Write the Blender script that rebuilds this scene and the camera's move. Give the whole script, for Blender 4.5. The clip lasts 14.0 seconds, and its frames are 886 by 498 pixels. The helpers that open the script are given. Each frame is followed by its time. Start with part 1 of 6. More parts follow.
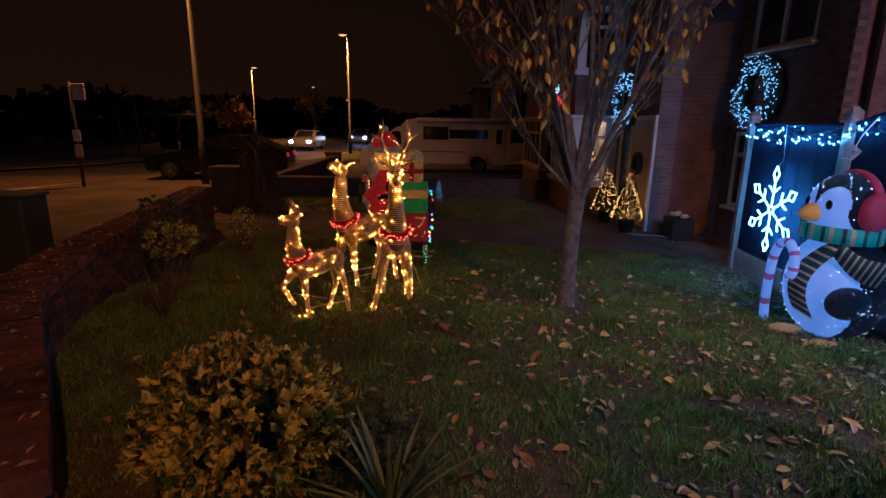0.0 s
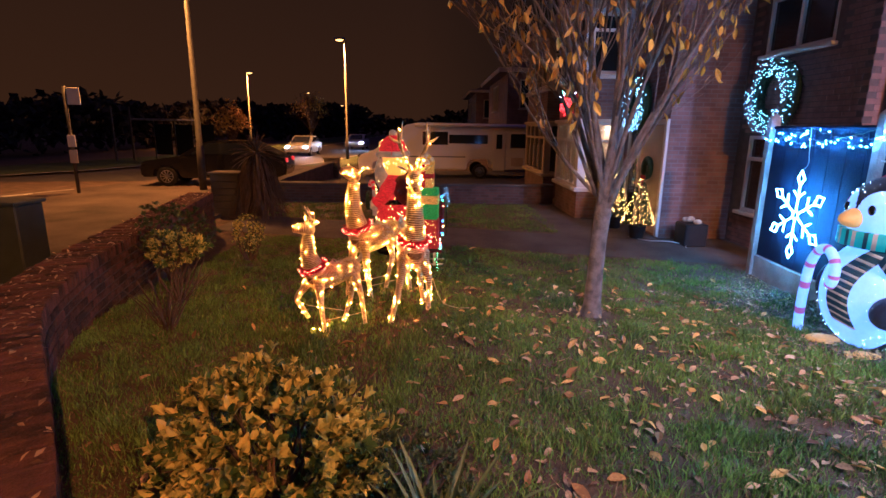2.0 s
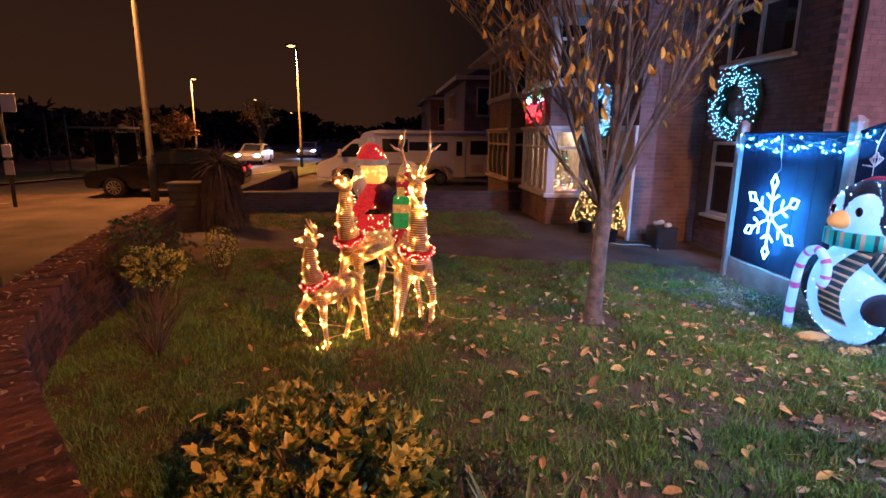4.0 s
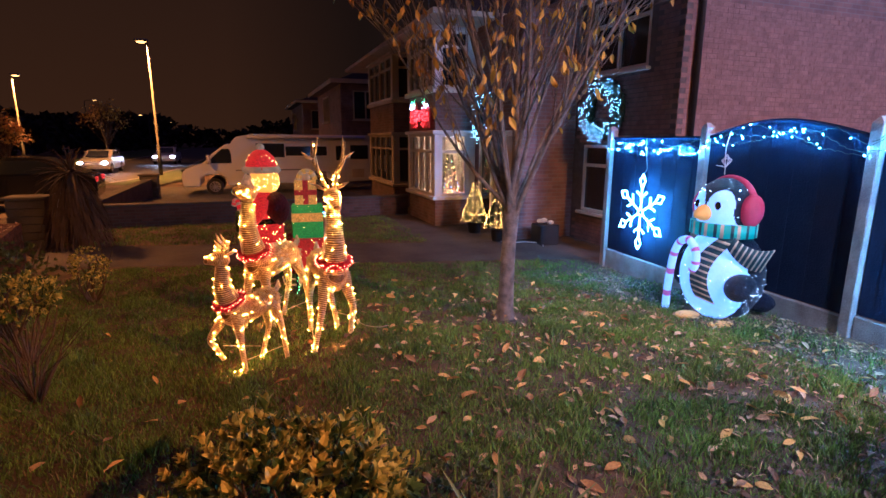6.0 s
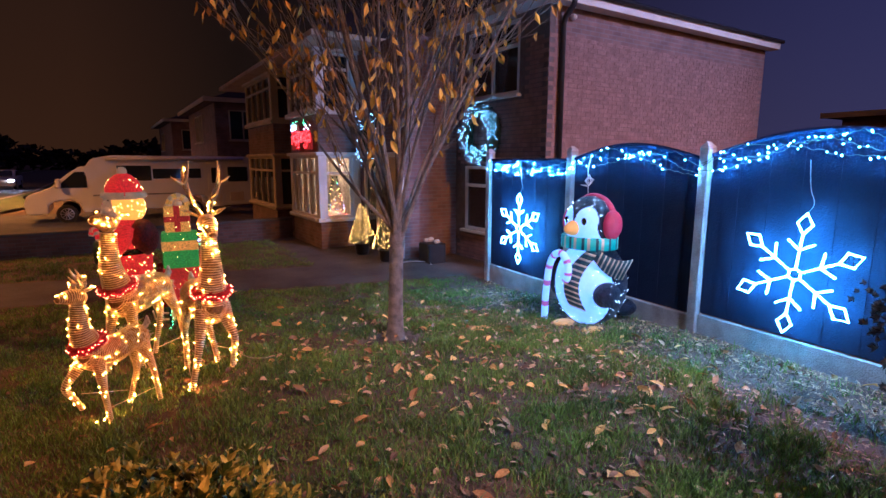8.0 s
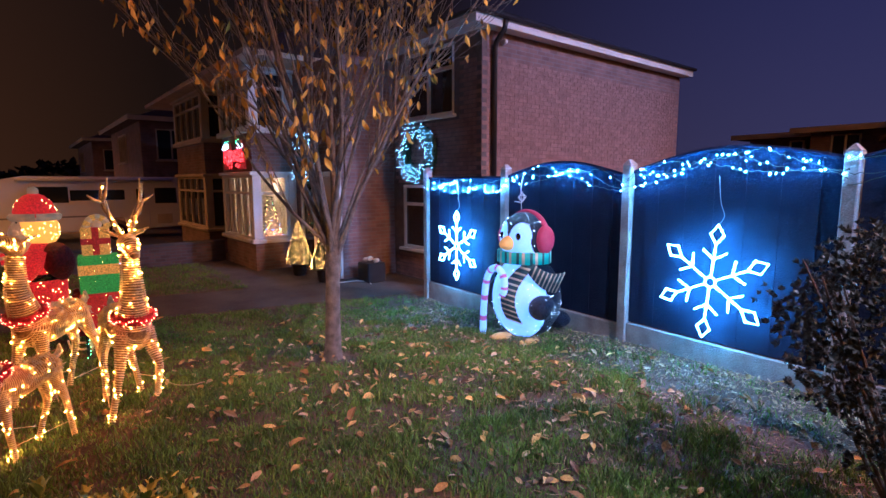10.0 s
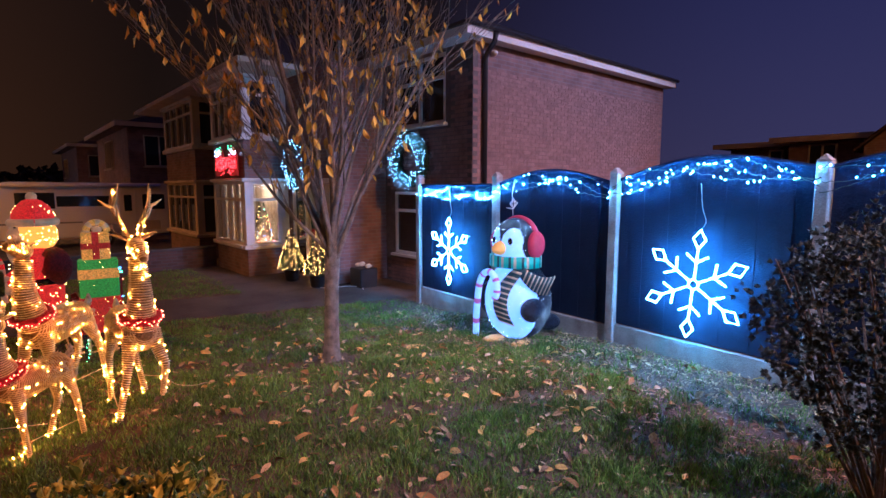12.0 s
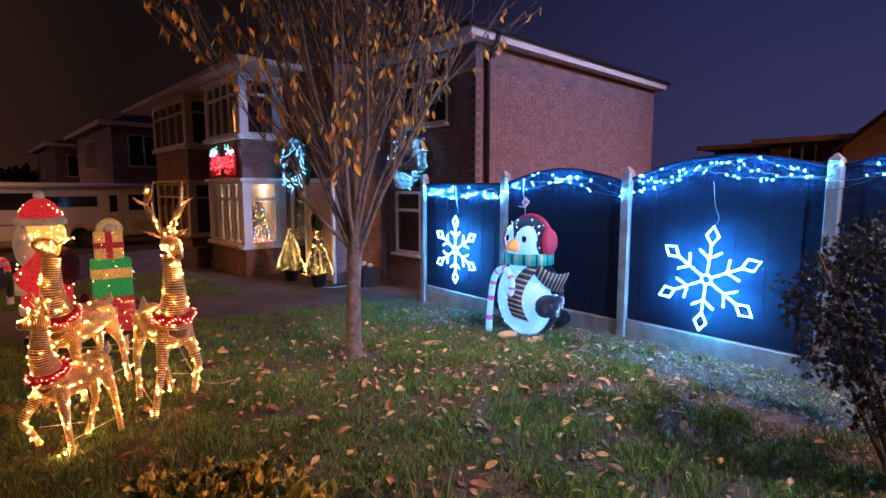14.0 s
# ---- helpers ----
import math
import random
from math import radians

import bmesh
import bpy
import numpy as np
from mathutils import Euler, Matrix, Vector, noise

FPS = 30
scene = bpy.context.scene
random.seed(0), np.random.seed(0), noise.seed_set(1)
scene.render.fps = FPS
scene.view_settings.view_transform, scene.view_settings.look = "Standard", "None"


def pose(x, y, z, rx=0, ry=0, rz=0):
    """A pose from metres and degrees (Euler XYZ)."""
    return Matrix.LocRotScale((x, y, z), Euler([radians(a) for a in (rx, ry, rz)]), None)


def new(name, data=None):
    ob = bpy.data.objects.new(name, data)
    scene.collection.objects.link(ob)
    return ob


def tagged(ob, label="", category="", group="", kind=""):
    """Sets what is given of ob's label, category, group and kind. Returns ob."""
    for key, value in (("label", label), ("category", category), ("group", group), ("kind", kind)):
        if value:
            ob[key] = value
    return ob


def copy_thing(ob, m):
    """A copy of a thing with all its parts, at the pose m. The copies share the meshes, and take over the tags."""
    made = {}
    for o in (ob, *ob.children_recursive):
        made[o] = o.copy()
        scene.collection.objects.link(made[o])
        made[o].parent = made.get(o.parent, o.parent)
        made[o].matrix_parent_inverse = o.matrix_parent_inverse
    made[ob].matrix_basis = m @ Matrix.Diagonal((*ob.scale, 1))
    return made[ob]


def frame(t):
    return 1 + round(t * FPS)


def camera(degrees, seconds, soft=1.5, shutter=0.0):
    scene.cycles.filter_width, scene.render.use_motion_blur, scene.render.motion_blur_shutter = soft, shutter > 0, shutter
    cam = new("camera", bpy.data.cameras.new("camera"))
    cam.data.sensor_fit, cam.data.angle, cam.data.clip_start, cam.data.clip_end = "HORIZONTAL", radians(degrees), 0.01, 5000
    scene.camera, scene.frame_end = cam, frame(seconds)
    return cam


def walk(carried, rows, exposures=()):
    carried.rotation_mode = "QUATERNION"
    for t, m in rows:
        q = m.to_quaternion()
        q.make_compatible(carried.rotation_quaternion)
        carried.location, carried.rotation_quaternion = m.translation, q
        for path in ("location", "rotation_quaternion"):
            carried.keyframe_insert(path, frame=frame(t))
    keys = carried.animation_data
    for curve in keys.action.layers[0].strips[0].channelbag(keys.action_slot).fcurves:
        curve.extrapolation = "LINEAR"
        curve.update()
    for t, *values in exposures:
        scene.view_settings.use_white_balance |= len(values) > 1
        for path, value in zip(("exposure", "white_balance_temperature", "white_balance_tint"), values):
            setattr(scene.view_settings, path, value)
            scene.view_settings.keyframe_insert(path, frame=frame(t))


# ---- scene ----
cam = camera(81.2, 14.0)
METRES, EYE, TILT, LEAN, TURN = 2.003, 1.635, 0.0, 0.0, -0.5
ROWS = [
    (0.0, 0.0, 0.0, 0.0, 0.2, -13.76, -0.83),
    (0.5, -0.0166, -0.0033, -0.0052, 0.06, -13.67, -0.79),
    (1.0, -0.0475, 0.0268, -0.0108, -0.1, -13.68, -0.81),
    (1.5, -0.083, 0.0836, -0.0113, -0.24, -13.48, -0.78),
    (2.0, -0.1174, 0.1166, -0.0142, -0.43, -13.17, -0.76),
    (4.5, -0.392, 0.2057, -0.015, -8.62, -12.2, -0.47),
    (5.0, -0.4408, 0.2173, -0.0103, -11.84, -12.1, -0.44),
    (5.5, -0.4882, 0.2244, -0.0076, -15.51, -12.04, -0.38),
    (6.0, -0.5057, 0.2236, -0.0004, -19.75, -11.93, -0.24),
    (6.5, -0.4964, 0.2143, 0.0077, -22.97, -11.55, -0.17),
    (7.0, -0.4945, 0.2065, 0.0084, -26.46, -10.93, -0.12),
    (7.5, -0.498, 0.2035, 0.0099, -29.52, -10.4, -0.1),
    (8.0, -0.5025, 0.1989, 0.0112, -32.13, -9.71, -0.07),
    (8.5, -0.5083, 0.1952, 0.0112, -34.23, -9.0, -0.04),
    (11.0, -0.4849, 0.1569, -0.0124, -39.91, -6.98, 0.09),
    (11.5, -0.5216, 0.1446, -0.0072, -40.03, -6.84, 0.01),
    (12.0, -0.5853, 0.1308, -0.0069, -40.15, -6.7, -0.03),
    (12.5, -0.6374, 0.1332, -0.012, -40.26, -6.65, -0.03),
    (13.0, -0.6745, 0.1734, -0.0176, -40.49, -6.67, -0.04),
    (13.5, -0.714, 0.2194, -0.0203, -41.23, -6.64, -0.06),
    (14.0, -0.7619, 0.2268, -0.0195, -42.25, -6.6, -0.01),
]
KELVIN, TINT = 5000, 32
FADE = [(t, stops, KELVIN, TINT) for t, stops in ((0.0, -1.35), (0.3, -0.75), (0.6, -0.12), (0.9, 0.12), (1.2, 0.38), (1.4, 0.46), (14.0, 0.46))]
walk(cam, [(t, pose(0, 0, EYE, TILT, LEAN, TURN) @ pose(METRES * x, METRES * y, METRES * z, 90 + pitch, roll, yaw)) for t, x, y, z, yaw, pitch, roll in ROWS], FADE)

# ---- night sky ----
world = bpy.data.worlds.new("night")
scene.world = world
world.use_nodes = True
wn, wl = world.node_tree.nodes, world.node_tree.links
wn.clear()
w_out, w_bg = wn.new("ShaderNodeOutputWorld"), wn.new("ShaderNodeBackground")
w_co, w_sep, w_ramp = wn.new("ShaderNodeTexCoord"), wn.new("ShaderNodeSeparateXYZ"), wn.new("ShaderNodeValToRGB")
wl.new(w_co.outputs["Generated"], w_sep.inputs[0])
wl.new(w_sep.outputs["Z"], w_ramp.inputs[0])
w_ramp.color_ramp.elements[0].position, w_ramp.color_ramp.elements[0].color = 0.0, (0.015, 0.008, 0.004, 1)
w_ramp.color_ramp.elements[1].position, w_ramp.color_ramp.elements[1].color = 0.42, (0.0065, 0.0044, 0.0037, 1)
# unseen bluish glow, added overhead to lift the blue in the darks
w_ramp.color_ramp.elements.new(0.9).color = (0.02, 0.016, 0.04, 1)
# town glow towards the road; blue lamp haze put into the sky over the gardens
w_mix, w_side = wn.new("ShaderNodeMix"), wn.new("ShaderNodeMapRange")
w_mix.data_type, w_mix.blend_type = "RGBA", "MULTIPLY"
w_mix.inputs[0].default_value = 1.0
w_tint = wn.new("ShaderNodeValToRGB")
w_tint.color_ramp.elements[0].color, w_tint.color_ramp.elements[1].color = (1.9, 1.3, 0.72, 1), (2.2, 3.6, 13.0, 1)
w_tint.color_ramp.elements.new(0.36).color = (1.7, 1.2, 0.75, 1)
w_tint.color_ramp.elements.new(0.5).color = (0.62, 0.56, 0.5, 1)
w_mid = w_tint.color_ramp.elements.new(0.75)
w_mid.color = (0.8, 0.85, 1.0, 1)
w_side.inputs["From Min"].default_value, w_side.inputs["From Max"].default_value = -0.6, 1.0
wl.new(w_sep.outputs["X"], w_side.inputs["Value"])
wl.new(w_side.outputs[0], w_tint.inputs[0])
wl.new(w_ramp.outputs[0], w_mix.inputs[6])
wl.new(w_tint.outputs[0], w_mix.inputs[7])
wl.new(w_mix.outputs[2], w_bg.inputs[0])
wl.new(w_bg.outputs[0], w_out.inputs[0])
w_bg.inputs[1].default_value = 1.0

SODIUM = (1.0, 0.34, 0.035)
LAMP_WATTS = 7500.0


# ---- mesh building ----
class Geo:
    """Vertices and faces gathered for one mesh."""

    def __init__(self):
        self.v, self.f, self.m = [], [], []
        self.slot = 0

    def add(self, verts, faces):
        n = len(self.v)
        self.v += [tuple(p) for p in verts]
        self.f += [tuple(n + i for i in f) for f in faces]
        self.m += [self.slot] * len(faces)
        return self

    def box(self, x0, y0, z0, x1, y1, z1, bevel=0.0):
        b = bevel
        if b <= 0:
            vs = [(x, y, z) for z in (z0, z1) for y in (y0, y1) for x in (x0, x1)]
            return self.add(vs, [(0, 2, 3, 1), (4, 5, 7, 6), (0, 1, 5, 4), (2, 6, 7, 3), (0, 4, 6, 2), (1, 3, 7, 5)])
        bm = bmesh.new()
        bmesh.ops.create_cube(bm, size=1.0, matrix=Matrix.LocRotScale(((x0 + x1) / 2, (y0 + y1) / 2, (z0 + z1) / 2), None, (abs(x1 - x0), abs(y1 - y0), abs(z1 - z0))))
        bmesh.ops.bevel(bm, geom=bm.edges[:], offset=b, segments=1, affect="EDGES")
        self.take(bm)
        return self

    def take(self, bm):
        bm.verts.index_update()
        self.add([v.co for v in bm.verts], [[v.index for v in f.verts] for f in bm.faces])
        bm.free()

    def tube(self, pts, radii, n=8, caps=True, flat=1.0):
        """A tube along points, radii a number or one a point."""
        pts = [Vector(p) for p in pts]
        if not hasattr(radii, "__len__"):
            radii = [radii] * len(pts)
        up = None
        vs, fs = [], []
        for i, p in enumerate(pts):
            d = (pts[min(i + 1, len(pts) - 1)] - pts[max(i - 1, 0)])
            d = d.normalized() if d.length > 1e-9 else Vector((0, 0, 1))
            if up is None:
                up = Vector((0, 0, 1)) if abs(d.z) < 0.9 else Vector((1, 0, 0))
            s = d.cross(up)
            s = s.normalized() if s.length > 1e-6 else d.orthogonal().normalized()
            u = s.cross(d).normalized()
            up = u
            for k in range(n):
                a = 2 * math.pi * k / n
                vs.append(p + s * (math.cos(a) * radii[i]) + u * (math.sin(a) * radii[i] * flat))
        for i in range(len(pts) - 1):
            for k in range(n):
                a, b = i * n + k, i * n + (k + 1) % n
                fs.append((a, b, b + n, a + n))
        if caps:
            fs.append(tuple(range(n - 1, -1, -1)))
            fs.append(tuple((len(pts) - 1) * n + k for k in range(n)))
        return self.add(vs, fs)

    def lathe(self, prof, n=20, at=(0, 0, 0), sx=1.0, sy=1.0):
        vs, fs = [], []
        for r, z in prof:
            for k in range(n):
                a = 2 * math.pi * k / n
                vs.append((at[0] + r * sx * math.cos(a), at[1] + r * sy * math.sin(a), at[2] + z))
        for i in range(len(prof) - 1):
            for k in range(n):
                a, b = i * n + k, i * n + (k + 1) % n
                fs.append((a, b, b + n, a + n))
        fs.append(tuple(range(n - 1, -1, -1)))
        fs.append(tuple((len(prof) - 1) * n + k for k in range(n)))
        return self.add(vs, fs)

    def ball(self, c, rx, ry=None, rz=None, n=16, rings=10, turn=None):
        ry, rz = ry or rx, rz or rx
        vs, fs = [], []
        m = turn or Matrix.Identity(3)
        for i in range(rings + 1):
            t = math.pi * i / rings
            for k in range(n):
                a = 2 * math.pi * k / n
                p = m @ Vector((rx * math.sin(t) * math.cos(a), ry * math.sin(t) * math.sin(a), -rz * math.cos(t)))
                vs.append(Vector(c) + p)
        for i in range(rings):
            for k in range(n):
                a, b = i * n + k, i * n + (k + 1) % n
                fs.append((a, b, b + n, a + n))
        return self.add(vs, fs)

    def octa(self, c, r):
        x, y, z = c
        return self.add([(x + r, y, z), (x - r, y, z), (x, y + r, z), (x, y - r, z), (x, y, z + r), (x, y, z - r)],
                        [(0, 2, 4), (2, 1, 4), (1, 3, 4), (3, 0, 4), (2, 0, 5), (1, 2, 5), (3, 1, 5), (0, 3, 5)])

    def prism(self, outline, z0, z1):
        """An outline in x, y raised from z0 to z1."""
        n = len(outline)
        vs = [(x, y, z0) for x, y in outline] + [(x, y, z1) for x, y in outline]
        fs = [tuple(range(n - 1, -1, -1)), tuple(range(n, 2 * n))] + [(i, (i + 1) % n, n + (i + 1) % n, n + i) for i in range(n)]
        return self.add(vs, fs)

    def leaf(self, c, d, nrm, length, width, curl=0.15):
        """A pointed leaf, folded along its rib: four triangles."""
        d, nrm = Vector(d).normalized(), Vector(nrm)
        s = d.cross(nrm)
        s = s.normalized() if s.length > 1e-5 else d.orthogonal().normalized()
        u = s.cross(d)
        c = Vector(c)
        mid = c + d * length * 0.5 - u * width * curl
        return self.add([c, mid + s * width / 2 + u * width * 0.2, c + d * length - u * length * curl, mid - s * width / 2 + u * width * 0.2, mid],
                        [(0, 1, 4), (1, 2, 4), (2, 3, 4), (3, 0, 4)])

    def broad_leaf(self, c, m, length, width, curl, twist):
        """An oval leaf with a pointed tip, bent along and across, in the frame m (x along the rib, z up)."""
        vs = []
        for u, w in ((0.0, 0.04), (0.18, 0.62), (0.42, 1.0), (0.7, 0.78), (0.9, 0.32), (1.0, 0.03)):
            z = curl * math.sin(u * 2.4) * length
            for k in (-1, 0, 1):
                vs.append(Vector(c) + m @ Vector(((u - 0.5) * length, k * w * width / 2, z + abs(k) * w * width * 0.22 + k * twist * u * width)))
        return self.add(vs, [(3 * i + k, 3 * i + k + 1, 3 * i + k + 4, 3 * i + k + 3) for i in range(5) for k in range(2)])

    def mesh(self, name, mats, smooth=False):
        me = bpy.data.meshes.new(name)
        me.from_pydata(self.v, [], self.f)
        for m in (mats if isinstance(mats, (list, tuple)) else [mats]):
            me.materials.append(m)
        if any(self.m):
            me.polygons.foreach_set("material_index", self.m)
        if smooth:
            me.polygons.foreach_set("use_smooth", [True] * len(self.f))
        me.update()
        return me


def part(name, geo, material, parent, label="", smooth=False, at=None):
    """One mesh object under a thing or under a part."""
    ob = new(name, geo.mesh(name, material, smooth) if isinstance(geo, Geo) else geo)
    ob.parent = parent
    if at is not None:
        ob.matrix_basis = at
    if label:
        ob["label"] = label
    return ob


def thing(name, label, category, m=None, group="", kind=""):
    ob = new(name)
    if m is not None:
        ob.matrix_basis = m
    ob.empty_display_size = 0.1
    return tagged(ob, label, category, group, kind)


def solid(name, geo, material, label, category, m=None, group="", kind="", smooth=False):
    ob = new(name, geo.mesh(name, material, smooth))
    if m is not None:
        ob.matrix_basis = m
    return tagged(ob, label, category, group, kind)


# ---- materials ----
def mat(name, col, rough=0.7, metal=0.0, col2=None, scale=8.0, fine=60.0, bump=0.15, spec=0.5, rnd=0.0, island=False, coat=0.0):
    m = bpy.data.materials.new(name)
    m.use_nodes = True
    nt = m.node_tree
    n, l = nt.nodes, nt.links
    b = n["Principled BSDF"]
    b.inputs["Roughness"].default_value = rough
    b.inputs["Metallic"].default_value = metal
    b.inputs["Specular IOR Level"].default_value = spec
    b.inputs["Coat Weight"].default_value = coat
    co = n.new("ShaderNodeNewGeometry")
    n1, n2 = n.new("ShaderNodeTexNoise"), n.new("ShaderNodeTexNoise")
    n1.inputs["Scale"].default_value, n2.inputs["Scale"].default_value = scale, fine
    n1.inputs["Detail"].default_value, n2.inputs["Detail"].default_value = 4, 3
    l.new(co.outputs["Position"], n1.inputs["Vector"])
    l.new(co.outputs["Position"], n2.inputs["Vector"])
    add = n.new("ShaderNodeMath")
    add.operation = "MULTIPLY_ADD"
    add.inputs[1].default_value = 0.45
    l.new(n2.outputs[0], add.inputs[0])
    l.new(n1.outputs[0], add.inputs[2])
    ramp = n.new("ShaderNodeValToRGB")
    c2 = col2 or tuple(c * 0.6 for c in col)
    ramp.color_ramp.elements[0].position, ramp.color_ramp.elements[0].color = 0.5, (*c2, 1)
    ramp.color_ramp.elements[1].position, ramp.color_ramp.elements[1].color = 0.95, (*col, 1)
    fac = add.outputs[0]
    if rnd > 0:
        rn = n.new("ShaderNodeObjectInfo").outputs["Random"] if not island else co.outputs["Random Per Island"]
        k = n.new("ShaderNodeMath")
        k.operation = "MULTIPLY_ADD"
        k.inputs[1].default_value = rnd
        l.new(rn, k.inputs[0])
        l.new(fac, k.inputs[2])
        k2 = n.new("ShaderNodeMath")
        k2.operation = "SUBTRACT"
        k2.inputs[1].default_value = rnd / 2
        l.new(k.outputs[0], k2.inputs[0])
        fac = k2.outputs[0]
    l.new(fac, ramp.inputs[0])
    l.new(ramp.outputs[0], b.inputs["Base Color"])
    if bump > 0:
        bp = n.new("ShaderNodeBump")
        bp.inputs["Strength"].default_value = bump
        bp.inputs["Distance"].default_value = 0.02
        l.new(n2.outputs[0], bp.inputs["Height"])
        l.new(bp.outputs[0], b.inputs["Normal"])
    return m


def glow(name, col, strength):
    m = bpy.data.materials.new(name)
    m.use_nodes = True
    b = m.node_tree.nodes["Principled BSDF"]
    b.inputs["Base Color"].default_value = (*[0.3 * c for c in col], 1)
    b.inputs["Emission Color"].default_value = (*col, 1)
    b.inputs["Emission Strength"].default_value = strength
    b.inputs["Roughness"].default_value = 0.4
    return m


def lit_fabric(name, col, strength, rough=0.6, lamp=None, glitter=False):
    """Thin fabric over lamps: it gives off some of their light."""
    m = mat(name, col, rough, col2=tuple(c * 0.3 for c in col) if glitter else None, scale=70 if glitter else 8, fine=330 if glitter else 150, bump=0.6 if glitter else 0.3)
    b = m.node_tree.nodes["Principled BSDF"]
    # glitter sparkle is put into the glow: emission follows the speckled colour
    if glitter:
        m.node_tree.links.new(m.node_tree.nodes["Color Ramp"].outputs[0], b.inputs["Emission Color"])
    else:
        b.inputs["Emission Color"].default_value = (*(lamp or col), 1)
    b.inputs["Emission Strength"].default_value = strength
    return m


def brickwork(name, a, b2, mortar, bump=0.5):
    m = bpy.data.materials.new(name)
    m.use_nodes = True
    nt = m.node_tree
    n, l = nt.nodes, nt.links
    bs = n["Principled BSDF"]
    bs.inputs["Roughness"].default_value = 0.85
    co, sep, comb, add = n.new("ShaderNodeNewGeometry"), n.new("ShaderNodeSeparateXYZ"), n.new("ShaderNodeCombineXYZ"), n.new("ShaderNodeMath")
    l.new(co.outputs["Position"], sep.inputs[0])
    l.new(sep.outputs["X"], add.inputs[0])
    l.new(sep.outputs["Y"], add.inputs[1])
    l.new(add.outputs[0], comb.inputs["X"])
    l.new(sep.outputs["Z"], comb.inputs["Y"])
    br = n.new("ShaderNodeTexBrick")
    br.inputs["Scale"].default_value = 1.0
    br.inputs["Brick Width"].default_value = 0.225
    br.inputs["Row Height"].default_value = 0.075
    br.inputs["Mortar Size"].default_value = 0.008
    br.inputs["Color1"].default_value, br.inputs["Color2"].default_value, br.inputs["Mortar"].default_value = (*a, 1), (*b2, 1), (*mortar, 1)
    l.new(comb.outputs[0], br.inputs["Vector"])
    noi = n.new("ShaderNodeTexNoise")
    noi.inputs["Scale"].default_value = 2.5
    noi.inputs["Detail"].default_value = 6
    l.new(co.outputs["Position"], noi.inputs["Vector"])
    mix = n.new("ShaderNodeMix")
    mix.data_type, mix.blend_type = "RGBA", "MULTIPLY"
    mix.inputs[0].default_value = 0.7
    l.new(br.outputs["Color"], mix.inputs[6])
    l.new(noi.outputs["Fac"], mix.inputs[7])
    hsv = n.new("ShaderNodeHueSaturation")
    hsv.inputs["Value"].default_value = 1.7
    l.new(mix.outputs[2], hsv.inputs["Color"])
    l.new(hsv.outputs[0], bs.inputs["Base Color"])
    bp = n.new("ShaderNodeBump")
    bp.inputs["Strength"].default_value = bump
    bp.inputs["Distance"].default_value = 0.01
    bp.invert = True
    l.new(br.outputs["Fac"], bp.inputs["Height"])
    l.new(bp.outputs[0], bs.inputs["Normal"])
    return m


def glass(name, col=(0.02, 0.025, 0.03), rough=0.05):
    m = bpy.data.materials.new(name)
    m.use_nodes = True
    b = m.node_tree.nodes["Principled BSDF"]
    b.inputs["Base Color"].default_value = (*col, 1)
    b.inputs["Roughness"].default_value = rough
    b.inputs["Specular IOR Level"].default_value = 0.6
    return m


M_SOIL = mat("lawn_soil", (0.17, 0.115, 0.07), 0.95, col2=(0.06, 0.042, 0.026), scale=3, fine=70, bump=0.8)
M_GRASS = mat("grass_blades", (0.2, 0.35, 0.042), 0.6, col2=(0.055, 0.1, 0.015), scale=1.2, fine=30, bump=0, rnd=0.6, island=True)
M_STRAW = mat("dry_blades", (0.34, 0.27, 0.12), 0.7, col2=(0.12, 0.085, 0.035), scale=2, fine=30, bump=0, rnd=0.6, island=True)
M_ASPHALT = mat("asphalt", (0.075, 0.072, 0.07), 0.75, col2=(0.04, 0.04, 0.04), scale=1.2, fine=120, bump=0.5)
# dark patches hold leaf litter and dappled tree shade in the colour
M_PAVE = mat("paving", (0.13, 0.095, 0.07), 0.85, col2=(0.025, 0.018, 0.014), scale=0.7, fine=60, bump=0.5)
M_PATH = mat("concrete_path", (0.13, 0.115, 0.1), 0.9, col2=(0.06, 0.052, 0.048), scale=1.5, fine=70, bump=0.5)
M_KERB = mat("kerb_stone", (0.35, 0.33, 0.3), 0.85, bump=0.4)
M_LINE = mat("road_paint", (0.7, 0.68, 0.6), 0.7, col2=(0.45, 0.43, 0.4), bump=0.2)
M_VERGE = mat("verge_turf", (0.07, 0.11, 0.025), 0.9, col2=(0.03, 0.05, 0.012), scale=2, fine=50, bump=1.0)
M_BRICK = mat("garden_brick", (0.17, 0.068, 0.045), 0.9, col2=(0.04, 0.02, 0.016), scale=9, fine=90, bump=0.7, rnd=0.5)
M_MORTAR = mat("mortar", (0.12, 0.1, 0.085), 0.95, bump=0.6)
M_HOUSE = brickwork("house_brick", (0.22, 0.135, 0.125), (0.16, 0.1, 0.098), (0.19, 0.165, 0.165))
M_LOWBRICK = brickwork("old_wall_brick", (0.13, 0.075, 0.06), (0.08, 0.05, 0.042), (0.1, 0.085, 0.075))
M_HMORTAR = mat("house_mortar", (0.17, 0.145, 0.14), 0.95, bump=0.5)
M_HBRICK = mat("house_brick_face", (0.32, 0.2, 0.18), 0.88, col2=(0.2, 0.124, 0.115), scale=6, fine=90, bump=0.6, rnd=0.22)
M_HBRICKJ = mat("house_bricks", (0.32, 0.2, 0.18), 0.88, col2=(0.2, 0.124, 0.115), scale=6, fine=90, bump=0.6, rnd=0.22, island=True)
M_WHITE = mat("white_upvc", (0.8, 0.79, 0.76), 0.35, col2=(0.66, 0.65, 0.62), scale=2, bump=0.03)
